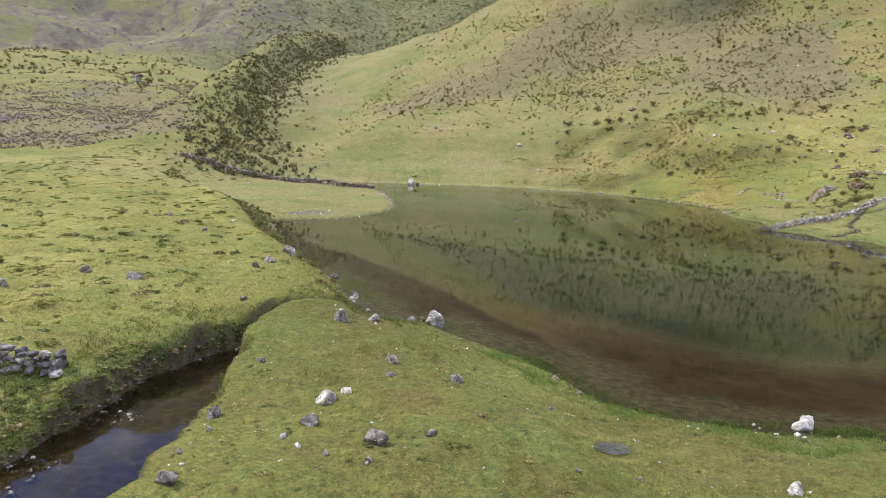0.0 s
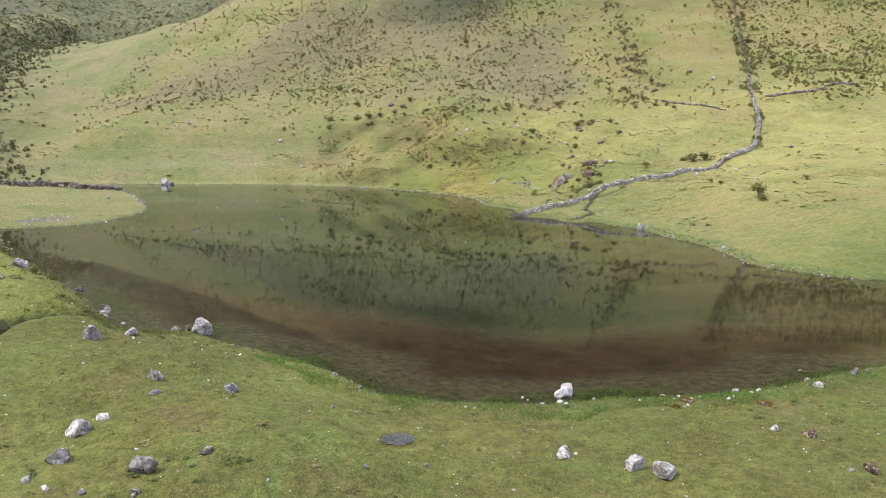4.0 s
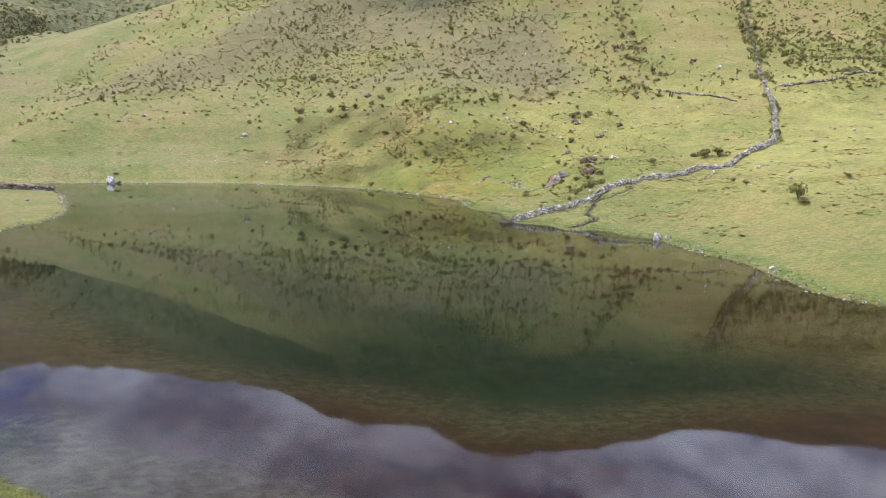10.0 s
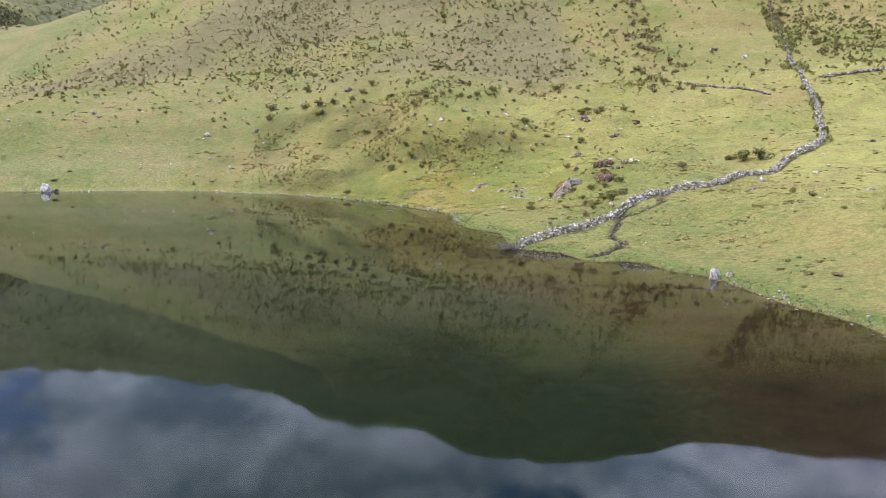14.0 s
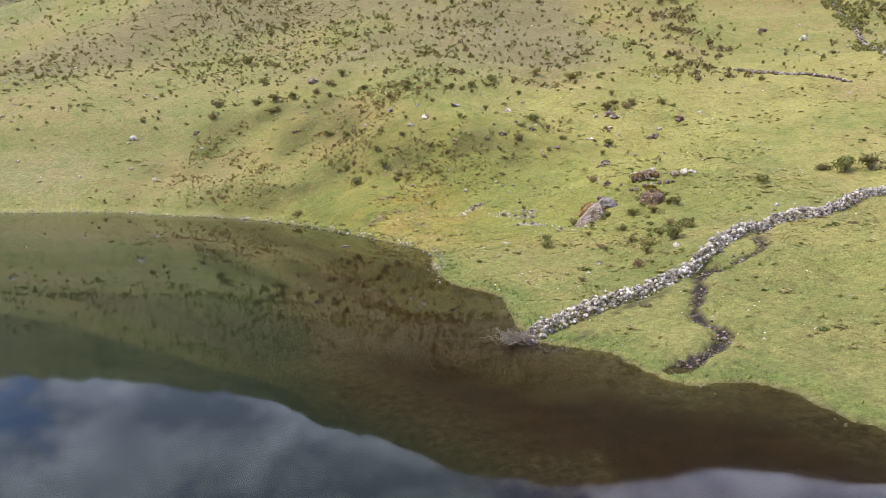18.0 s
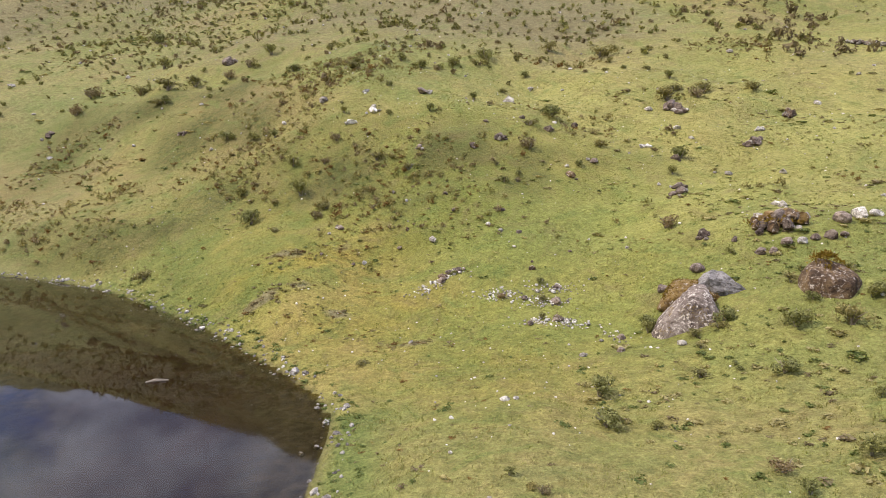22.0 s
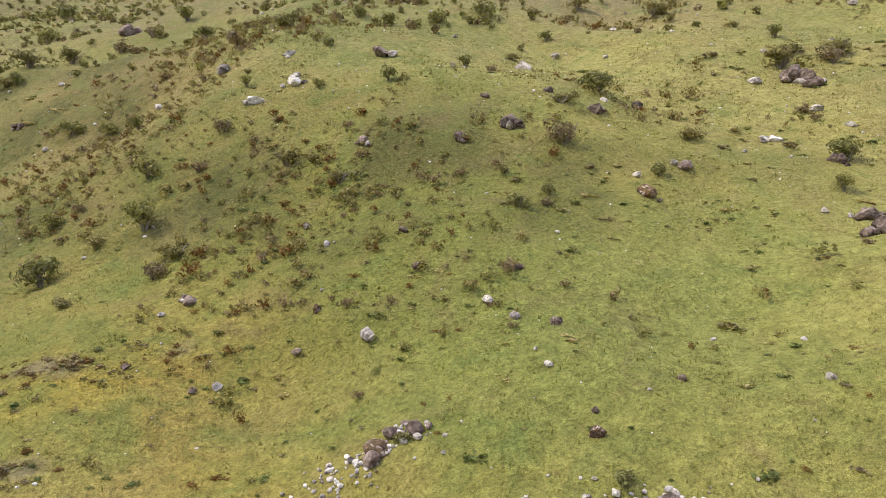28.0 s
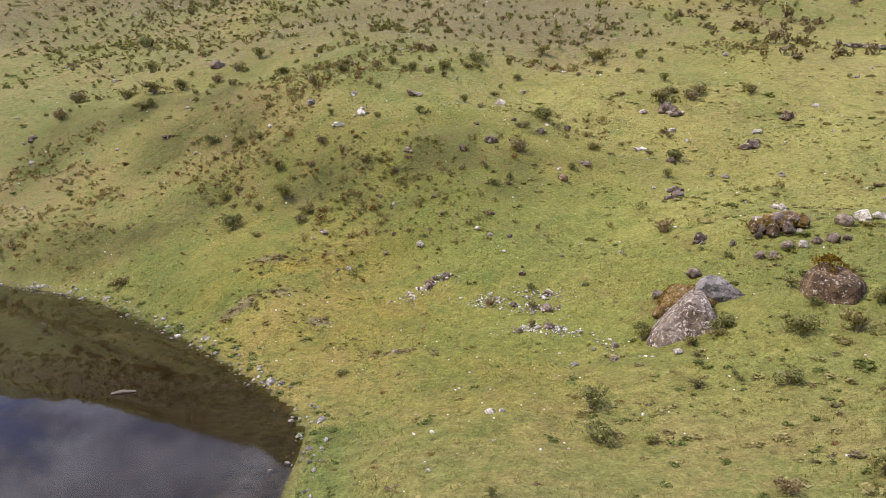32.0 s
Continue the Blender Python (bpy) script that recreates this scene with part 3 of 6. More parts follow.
M_GROUND = ground_material()
M_WATER = water_material()
M_STONE = stone_material("grey field stone", (0.125, 0.110, 0.098), (0.28, 0.258, 0.232), (0.48, 0.45, 0.41), (0.68, 0.65, 0.59), 0.65)
M_BOULDER = stone_material("purple-grey boulder rock with white lichen", (0.078, 0.058, 0.048), (0.160, 0.124, 0.105), (0.270, 0.222, 0.195), (0.66, 0.60, 0.54), 0.95, 0.0, 0.45)
M_OCHRE = stone_material("ochre-stained boulder rock", (0.10, 0.060, 0.022), (0.20, 0.125, 0.045), (0.32, 0.215, 0.085), (0.66, 0.61, 0.55), 0.6, 0.0, 0.55)
M_WHITE = stone_material("bleached white stone", (0.30, 0.275, 0.25), (0.74, 0.715, 0.67), (0.90, 0.88, 0.83), (0.16, 0.14, 0.115), 0.45, 0.0, 0.62)
M_PALE = stone_material("pale weathered stone", (0.20, 0.175, 0.150), (0.46, 0.425, 0.38), (0.74, 0.70, 0.64), (0.17, 0.145, 0.115), 0.6)
M_LICHEN = stone_material("lichened boulder rock", (0.085, 0.060, 0.048), (0.195, 0.148, 0.122), (0.33, 0.265, 0.225), (0.60, 0.55, 0.49), 0.5)
M_RUST = stone_material("rust-brown mossy rock", (0.065, 0.040, 0.024), (0.140, 0.088, 0.050), (0.23, 0.155, 0.085), (0.62, 0.56, 0.50), 0.8)
M_RUBBLE = stone_material("brown valley rubble", (0.075, 0.060, 0.036), (0.175, 0.146, 0.092), (0.30, 0.262, 0.180), (0.55, 0.51, 0.43), 0.4)
M_SLATE = stone_material("blue-grey slab rock", (0.12, 0.112, 0.112), (0.195, 0.184, 0.184), (0.28, 0.265, 0.262), (0.17, 0.14, 0.10), 0.4)
M_MOSS = leaf_material("ochre moss", (0.16, 0.095, 0.012), (0.30, 0.20, 0.035))
M_BUSH = leaf_material("dark shrub leaves", (0.110, 0.116, 0.042), (0.340, 0.335, 0.128))
M_BUSH2 = leaf_material("olive shrub leaves", (0.130, 0.122, 0.048), (0.350, 0.310, 0.128))
M_DEADBUSH = leaf_material("grey-brown dry twigs", (0.130, 0.098, 0.052), (0.34, 0.265, 0.150))
M_SCRUB = leaf_material("grey-green mountain scrub", (0.070, 0.074, 0.040), (0.230, 0.225, 0.125))
M_RED = leaf_material("rusty dead fern", (0.13, 0.068, 0.018), (0.26, 0.150, 0.048))
M_GRASS = leaf_material("grass blades", (0.140, 0.160, 0.038), (0.360, 0.345, 0.105))
M_STRAW = leaf_material("straw blades", (0.24, 0.20, 0.07), (0.46, 0.40, 0.19))
M_REED = leaf_material("waterside sedge", (0.075, 0.105, 0.028), (0.190, 0.225, 0.070))
M_WEED = leaf_material("bright marsh weed", (0.085, 0.150, 0.030), (0.230, 0.330, 0.085))
M_WOOD = leaf_material("bleached driftwood", (0.17, 0.145, 0.115), (0.38, 0.34, 0.29))


# ---- ground and water ----
def spacing(parts):
    out = [parts[0][0]]
    for a, b, s in parts:
        n = max(1, round((b - a) / s))
        out += list(a + (b - a) * (np.arange(n) + 1) / n)
    return np.array(out)


def far_steps(a, b, first, growth=1.13):
    out, s = [], first
    v = a
    sign = 1 if b > a else -1
    while (b - v) * sign > 0:
        v += sign * s
        s *= growth
        out.append(v)
    return out


POOL = (-1.2, 23.8)


def build_ground():
    xs = spacing([(-120, -48, 1.0), (-48, -26, 0.65), (-26, 46, 0.42), (46, 70, 0.7), (70, 110, 1.0)])
    xs = np.array(far_steps(-120, -3000, 1.3, 1.034)[::-1] + list(xs) + far_steps(110, 3000, 1.3, 1.06))
    ys = spacing([(6, 14, 0.6), (14, 48, 0.33), (48, 98, 0.75), (98, 118, 0.45), (118, 182, 0.42), (182, 215, 0.7), (215, 260, 1.0)])
    ys = np.array(far_steps(6, -2500, 1.2, 1.09)[::-1] + list(ys) + far_steps(260, 3200, 1.3, 1.032))
    gx, gy = np.meshgrid(xs, ys)
    x, y = gx.ravel(), gy.ravel()
    z, d = ground(x, y)
    near_pool = np.hypot((x - POOL[0]) / 0.95, (y - POOL[1]) / 0.85)
    level = float(z[near_pool < 1.5].mean())
    z = z + (level - 0.10 * step(1.15 - near_pool, 0, 0.5) - z) * step(2.2 - near_pool, 0, 1.0)
    LAND.update(pool=level - 0.035, x=xs, y=ys, z=z.reshape(len(ys), len(xs)), d=d.reshape(len(ys), len(xs)))
    nx, ny = len(xs), len(ys)
    i = np.arange((ny - 1) * (nx - 1))
    q = i // (nx - 1) * nx + i % (nx - 1)
    faces = np.stack([q, q + 1, q + nx + 1, q + nx], 1)
    mesh = bpy.data.meshes.new("ground")
    mesh.vertices.add(len(x))
    mesh.vertices.foreach_set("co", np.stack([x, y, z], 1).ravel())
    mesh.loops.add(faces.size)
    mesh.loops.foreach_set("vertex_index", faces.ravel())
    mesh.polygons.add(len(faces))
    mesh.polygons.foreach_set("loop_start", np.arange(len(faces)) * 4)
    mesh.polygons.foreach_set("loop_total", np.full(len(faces), 4))
    mesh.polygons.foreach_set("use_smooth", np.ones(len(faces), bool))
    mesh.update()
    r, az = np.hypot(x, y), np.degrees(np.arctan2(x, y))
    h, _ = line_distance(x, y, FOOT)
    h = np.where(inside(x, y, HILL_RING), h, 0)
    b, along = line_distance(x, y, STREAM)
    zz = z.reshape(ny, nx)
    gz_y, gz_x = np.gradient(zz, ys, xs)
    slope = np.hypot(gz_x, gz_y).ravel()
    big = fractal(x, y, 45, 3, 201)
    low_meadow = step(h, 0, 3) * step(30 - h, 0, 14)
    dry = 0.26 * (h > 0) - 0.02 * (y < 60) + 0.55 * step(h, 12, 45) * step(-x, -5, 45) + 0.35 * step(x, 40, 60) + (0.10 + 0.4 * fractal(x, y, 4, 3, 207)) * np.exp(-((x - 7) / 9) ** 2 - ((y - 147) / 9) ** 2) + 0.3 * np.exp(-((x - 17) / 8) ** 2 - ((y - 130) / 7) ** 2) + 0.25 * big
    hollow = np.exp(-((x - 14) / 20) ** 2 - ((y - 162) / 6.5) ** 2) + 0.5 * np.exp(-((x + 12) / 16) ** 2 - ((y - 169) / 8) ** 2)
    # smooth patch of shade on the hillside, painted as darker turf
    shade_bowl = np.exp(-((x + 1) / 11) ** 2 - ((y - 168 - 0.1 * x) / 6) ** 2)
    valley_floor = step(-az, 34, 39) * step(r, 196, 215) * step(405 + 40 * big - r, 0, 60) * (x < 0)
    heath = valley_floor * (0.85 + 0.4 * fractal(x, y, 18, 3, 231)) + 0.42 * np.clip(hollow, 0, 1) * (h > 0) * (0.6 + 0.8 * fractal(x, y, 5, 3, 209)) + step(z, 9, 30) * (0.58 + 0.7 * big) * step(700 - r, 0, 150) * step(60 - x - 12 * big, 0, 22) * step(x + 40 * big, -120, -40)
    # the hollow's dark heath and its slope shade, both as turf colour
    sedge = (0.56 + 0.5 * fractal(x, y, 5, 4, 205)) * np.clip(hollow, 0, 1) * (h > 0) + 0.2 * step(slope, 0.45, 0.8)
    s_meadow = inside(x, y, BLUFF_RING)
    # brighter, yellower grass colour put on the pasture, far lawn and raised meadow
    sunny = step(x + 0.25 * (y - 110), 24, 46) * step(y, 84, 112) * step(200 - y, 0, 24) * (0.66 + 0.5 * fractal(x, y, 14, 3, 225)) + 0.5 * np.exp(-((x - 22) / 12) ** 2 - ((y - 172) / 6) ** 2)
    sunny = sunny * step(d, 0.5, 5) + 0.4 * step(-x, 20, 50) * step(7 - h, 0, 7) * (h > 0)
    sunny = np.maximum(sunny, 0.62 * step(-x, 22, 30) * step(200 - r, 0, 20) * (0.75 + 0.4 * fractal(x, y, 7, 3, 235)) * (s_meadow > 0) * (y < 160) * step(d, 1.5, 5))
    dull = step(60 - y, 0, 12) * step(x, -24, -18) * (0.75 + 0.5 * fractal(x, y, 6, 3, 227))
    sedge = np.maximum(sedge, (0.52 + 0.25 * fractal(x, y, 6, 3, 233)) * shade_bowl)
    # darker, mottled turf over the western slope
    sedge = np.maximum(sedge, (0.30 + 0.45 * fractal(x, y, 9, 3, 229)) * step(6 - x, 0, 12) * step(y, 156, 166) * step(212 - y, 0, 24) * step(x, -48, -26))
    scar = sum(np.exp(-((x - a) / 1.5) ** 2 - ((y - c) / 0.55) ** 2) for a, c in KNOLL_SCARS)
    heath = np.maximum(heath, 0.9 * scar * (0.8 + 0.6 * fractal(x, y, 1.2, 2, 237)))
    fresh = step(3.2 - d, 0, 2.5) * step(d, 0, 0.3) * (0.35 + 0.65 * step(x, -2, 4)) * ((y < 60) | ((x > 4) & (y < 135)))
    fresh = np.maximum(fresh, 0.55 * np.exp(-((x - 18) / 14) ** 2 - ((y - 33 + 5) / 6) ** 2) * (d > 0) * (y < 45))
    fresh = np.maximum(fresh, 0.34 * step(82 - y, 0, 30) * step(x, -34, -24) * (d > 0))
    fresh = np.maximum(fresh, 0.5 * np.exp(-((x - 19) / 6) ** 2 - ((y - 153) / 5) ** 2))
    earth = np.where(b < 9, step(slope, 0.85, 1.5) * 0.6 + step(0.15 - z, 0, 0.2) * 0.8, 0) + step(d, -0.3, 0.1) * step(0.7 - d, 0, 0.6) * 0.45
    gravel_tip = np.exp(-((x + 51) / 7) ** 2 - ((y - 94) / 5) ** 2) + 0.3 * np.exp(-((x + 62) / 10) ** 2 - ((y - 112 - 0.6 * (x + 62)) / 1.6) ** 2)
    bluff, _ = line_distance(x, y, BLUFF)
    earth = earth + 0.6 * step(3 - bluff, 0, 3) * step(r, 45, 60) * step(slope, 0.3, 0.7)
    scree = 0.62 * gravel_tip * (d > 0) + step(-az, 33, 42) * step(r, 205, 230) * (0.42 + 0.55 * fractal(x, y, 16, 3, 211)) * step(410 + 40 * big - r, 0, 70) + 0.3 * step(r, 450, 520) * step(fractal(x, y, 90, 3, 213), 0.1, 0.5) * step(-az, 33, 42) + step(-az, 22, 34) * step(r, 740, 900) * 1.0
    crest_az = np.interp(r, [190, 250, 330, 400, 520, 700], [-38.6, -36, -33, -30.2, -27, -25])
    side = (az - crest_az) / 57.3 * r
    scrub = np.exp(-((side - 16) / 20) ** 2) * step(r, 165, 195) * step(620 - r, 0, 120) * 0.32 + step(r, 560, 760) * (y > 0) * 0.8 * (1 - step(-az, 36, 42) * step(1000 - r, 0, 300)) * (1 - 0.8 * step(-az, 24, 36) * step(r, 700, 950))
    # upper: darker scrub colour high on the hill and the mountains behind
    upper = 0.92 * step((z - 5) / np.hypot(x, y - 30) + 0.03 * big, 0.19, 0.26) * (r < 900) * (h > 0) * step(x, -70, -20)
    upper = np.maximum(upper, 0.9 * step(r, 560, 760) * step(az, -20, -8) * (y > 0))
    pasture = np.exp(-((x - 14) / 24) ** 4 - ((y - 152) / 18) ** 4)
    # pale: distance haze painted into the hill and valley turf
    pale = np.maximum(0.58 * (1 - 0.7 * pasture) * np.where((h > 0) | (x > 14), 1.0, 0.0) * step(y, 48, 80), 0.12) + 0.2 * step(r, 60, 140) * (x < -20) + 0.35 * step(r, 220, 330) * (x < -100)
    gold = np.exp(-((x - 4.5) / 5.5) ** 2 - ((y - 153.8 - 0.25 * (x - 4)) / 1.7) ** 2) + 0.8 * np.exp(-((x - 9.5) / 4) ** 2 - ((y - 150 + 0.7 * (x - 9.5)) / 2.2) ** 2) + 0.7 * np.exp(-((x - 7.5) / 3) ** 2 - ((y - 146) / 2) ** 2) + 0.5 * np.exp(-((x - 15) / 3) ** 2 - ((y - 136) / 5) ** 2)
    lime = np.exp(-((x - 19) / 8) ** 2 - ((y - 154) / 4.5) ** 2) + 0.8 * np.exp(-((x - 19) / 4) ** 2 - ((y - 145) / 3) ** 2) + 0.9 * np.exp(-((x - 20.5) / 4) ** 2 - ((y - 106) / 4) ** 2) + 0.6 * np.exp(-((x - 30) / 9) ** 2 - ((y - 158) / 4) ** 2)
    # pale straw grass of the flat spit
    pale = pale + 0.45 * step(-x, 40, 48) * step(y + 0.4 * x, 52, 66) * step(y, 70, 96) * step(200 - r, 0, 20)
    near_bed = step(57 - y + 0.7 * np.clip(-x - 8, 0, 32), 0, 10)
    east_bed = np.where(((x > -8) & (y > 95) & (y < 150)) | ((x > 14) & (y > 62)), 1.0, 0.15) * np.where(y > 95, step(x + 10, 0, 8), 1.0)
    wave = 1.6 * fractal(x, y, 9, 3, 221)
    red = np.maximum(near_bed * step(-d + wave, 3.2, 6.0) * step(16 + 2 * big + d, 0, 6), east_bed * step(-d, 1.2, 4.0) * step(15 + 3 * big + d, 0, 7))
    weed = step(-d, -0.2, 0.5) * step(2.6 + wave + d, 0, 2.2) * near_bed * step(fractal(x, y, 2.6, 3, 223), -0.35, 0.35)
    c, _ = line_distance(x, y, BROOK)
    mud = step(0.40 + 0.35 * fractal(x, y, 2, 2, 18) - c, 0, 0.22) * step(fractal(x, y, 5, 2, 19), -0.75, -0.45)
    mud = np.maximum(mud, 0.6 * step(0.2 + 0.35 * fractal(x, y, 1.5, 2, 23) - line_distance(x, y, DITCH)[0], 0, 0.2))
    mud = np.maximum(mud, 0.55 * step(0.95 - near_pool, 0, 0.5))
    # bed colour turns to deep-water murk away from the shore
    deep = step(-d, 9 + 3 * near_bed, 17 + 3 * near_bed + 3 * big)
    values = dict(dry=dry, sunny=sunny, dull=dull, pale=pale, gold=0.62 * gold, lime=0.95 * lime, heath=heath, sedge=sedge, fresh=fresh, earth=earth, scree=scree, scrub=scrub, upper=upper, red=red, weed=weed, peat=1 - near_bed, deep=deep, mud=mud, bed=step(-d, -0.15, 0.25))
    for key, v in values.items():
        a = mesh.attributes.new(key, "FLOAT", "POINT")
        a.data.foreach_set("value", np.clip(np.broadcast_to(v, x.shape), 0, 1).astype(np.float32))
    ob = new("ground", mesh)
    mesh.materials.append(M_GROUND)
    return tagged(ob, "grassy mountain ground with lake basin and hillside", "ground", kind="structure")


build_ground()
lake_mesh = bpy.data.meshes.new("lake_water")
lake_mesh.from_pydata([(-96, -4, 0), (66, -4, 0), (66, 176, 0), (-96, 176, 0)], [], [(0, 1, 2, 3)])
lake_mesh.materials.append(M_WATER)
tagged(new("lake_water", lake_mesh), "still greenish brown lake mirroring the hillside", "water", kind="structure")


def puddle():
    g = np.random.default_rng(2)
    n = 28
    ring = [(POOL[0] + 0.58 * math.cos(6.2832 * k / n) * (1 + 0.07 * g.normal()), POOL[1] + 0.5 * math.sin(6.2832 * k / n) * (1 + 0.07 * g.normal()), LAND["pool"]) for k in range(n)]
    mesh = bpy.data.meshes.new("puddle")
    mesh.from_pydata(ring, [], [tuple(range(n))])
    mesh.materials.append(M_WATER)
    tagged(new("puddle", mesh), "small dark round puddle in short lakeside grass", "water", kind="structure")


puddle()


# ---- tools for things ----
def part(name, mesh, mat, parent=None, label=""):
    """One mesh object, from a bmesh or a mesh, under a thing or a part."""
    if isinstance(mesh, bmesh.types.BMesh):
        data = bpy.data.meshes.new(name)
        mesh.to_mesh(data)
        mesh.free()
        mesh = data
    if mat is not None and not mesh.materials:
        mesh.materials.append(mat)
    ob = new(name, mesh)
    if parent is not None:
        ob.parent = parent
    return tagged(ob, label)


def soup(name, verts, faces, mat, smooth=False):
    """A mesh from arrays of vertices and of faces that all have one count of corners."""
    verts, faces = np.asarray(verts, np.float32), np.asarray(faces, np.int32)
    mesh = bpy.data.meshes.new(name)
    mesh.vertices.add(len(verts))
    mesh.vertices.foreach_set("co", verts.ravel())
    k = faces.shape[1]
    mesh.loops.add(faces.size)
    mesh.loops.foreach_set("vertex_index", faces.ravel())
    mesh.polygons.add(len(faces))
    mesh.polygons.foreach_set("loop_start", np.arange(len(faces)) * k)
    mesh.polygons.foreach_set("loop_total", np.full(len(faces), k))
    mesh.polygons.foreach_set("use_smooth", np.full(len(faces), smooth))
    mesh.update()
    mesh.materials.append(mat)
    return mesh


def ball(subdivisions):
    bm = bmesh.new()
    bmesh.ops.create_icosphere(bm, subdivisions=subdivisions, radius=1.0)
    v = np.array([p.co[:] for p in bm.verts])
    f = np.array([[q.index for q in p.verts] for p in bm.faces])
    bm.free()
    return v, f


BALLS = {k: ball(k) for k in (1, 2, 3, 4)}


def rock_shape(seed, detail=2, planes=11, rough=0.24, lump=0.22):
    """A broken stone about 2 units across: a lumpy ball with flat faces knocked off it."""
    g = np.random.default_rng(seed)
    v, f = BALLS[detail]
    v = v.copy()
    o = g.uniform(-50, 50, 3)
    shift = np.array([noise.noise(Vector(p * 0.9 + o)) for p in v])
    v = v * (1 + lump * shift[:, None])
    for _ in range(planes):
        n = g.normal(size=3)
        n[2] = abs(n[2]) * 0.7 if g.random() < 0.7 else n[2]
        n /= np.linalg.norm(n)
        over = np.clip(v @ n - g.uniform(0.45, 0.82), 0, None)
        v = v - over[:, None] * n * 0.92
    small = np.array([noise.noise(Vector(p * 3.1 + o)) for p in v])
    fine = np.array([noise.noise(Vector(p * 7.3 + o)) for p in v])
    v = v * (1 + rough * (0.6 * small + 0.4 * fine)[:, None])
    return v, f


def turned(g, tilt=0.3):
    return np.array(Euler((g.uniform(-tilt, tilt), g.uniform(-tilt, tilt), g.uniform(0, 6.283))).to_matrix())


class Heap:
    """Many small solids gathered into one mesh."""

    def __init__(self):
        self.v, self.f, self.n = [], [], 0

    def add(self, v, f):
        self.v.append(v)
        self.f.append(f + self.n)
        self.n += len(v)

    def mesh(self, name, mat, smooth=False):
        return soup(name, np.concatenate(self.v), np.concatenate(self.f), mat, smooth)


ROCKS = {}


def rock_mesh(mat, seed, detail):
    """Shared stone meshes: one for each material, shape and fineness."""
    key = (mat.name, seed, detail)
    if key not in ROCKS:
        v, f = rock_shape(seed, detail)
        ROCKS[key] = soup("stone", v, f, mat)
    return ROCKS[key]


def lay_rock(name, x, y, width, mat, seed, detail=2, height=0.62, depth=0.85, sink=0.18, turn=None, parent=None, label="", base=None, tilt=0.2):
    g = np.random.default_rng(seed * 31 + int(abs(x) * 10))
    ob = new(name, rock_mesh(mat, seed % 9, detail))
    h = width * height
    z = on_ground(x, y) if base is None else base
    ob.matrix_basis = Matrix.LocRotScale((x, y, z + h * (0.5 - sink)), Euler((g.uniform(-tilt, tilt), g.uniform(-tilt, tilt), g.uniform(0, 6.28) if turn is None else turn)),
                                         (width * 0.56, width * 0.56 * depth, h * 0.62))
    if parent is not None:
        ob.parent = parent
        ob.matrix_parent_inverse = parent.matrix_basis.inverted()
    if label:
        tagged(ob, label)
    return ob


def empty_at(name, x, y, z=None, label="", category="", group=""):
    ob = new(name)
    ob.empty_display_size = 0.3
    ob.matrix_basis = Matrix.Translation((x, y, on_ground(x, y) if z is None else z))
    return tagged(ob, label, category, group)


def tube(points, radii, sides=5):
    """A tapering round stick along the points, as arrays."""
    p = np.asarray(points, float)
    v = []
    for i, q in enumerate(p):
        d = p[min(i + 1, len(p) - 1)] - p[max(i - 1, 0)]
        d /= max(np.linalg.norm(d), 1e-6)
        a = np.cross(d, (0.31, 0.22, 0.92))
        a /= max(np.linalg.norm(a), 1e-6)
        b = np.cross(d, a)
        for k in range(sides):
            t = 2 * math.pi * k / sides
            v.append(q + radii[i] * (math.cos(t) * a + math.sin(t) * b))
    f = []
    for i in range(len(p) - 1):
        for k in range(sides):
            f.append([i * sides + k, i * sides + (k + 1) % sides, (i + 1) * sides + (k + 1) % sides, (i + 1) * sides + k])
    return np.array(v), np.array(f)


# ---- shrubs ----
def leaf_cloud(g, count, spread, leaf, lumps):
    """Leaves as small pointed faces over several lumps of a crown that stands on z = 0."""
    centres = np.stack([g.normal(0, 0.27, lumps), g.normal(0, 0.27, lumps), g.uniform(0.2, 0.6, lumps)], 1) * spread
    radius = g.uniform(0.30, 0.50, lumps) * spread[0]
    k = g.integers(0, lumps, count)
    n = g.normal(size=(count, 3))
    n /= np.linalg.norm(n, axis=1)[:, None]
    c = centres[k] + n * radius[k][:, None] * g.uniform(0.55, 1.08, count)[:, None] * (1, 1, 0.8)
    c[:, 2] = np.abs(c[:, 2]) + 0.02
    up = np.cross(n, g.normal(size=(count, 3)))
    up /= np.linalg.norm(up, axis=1)[:, None]
    side = np.cross(up, n + 0.6 * g.normal(size=(count, 3)))
    side /= np.linalg.norm(side, axis=1)[:, None]
    s = (leaf * g.uniform(0.6, 1.3, count))[:, None]
    v = np.stack([c - up * s - side * s * 0.45, c - up * s * 0.6 + side * s * 0.75, c + up * s * 1.1], 1).reshape(-1, 3)
    f = np.arange(count * 3).reshape(-1, 3)
    return v, f


def shrub_meshes(seed, mat, count=420, leaf=0.062, low=0.75):
    g = np.random.default_rng(seed)
    v, f = leaf_cloud(g, count, np.array((0.62, 0.62, low)), leaf, g.integers(5, 9))
    foliage = soup("foliage", v, f, mat)
    stems = Heap()
    for _ in range(7):
        a, r, h = g.uniform(0, 6.28), g.uniform(0.15, 0.45), g.uniform(0.35, 0.7) * low
        mid = np.array((math.cos(a) * r * 0.4, math.sin(a) * r * 0.4, h * 0.55))
        stems.add(*tube([(0, 0, -0.12), mid, (math.cos(a) * r, math.sin(a) * r, h)], (0.03, 0.02, 0.008), 4))
    return foliage, stems.mesh("trunk", M_WOOD)


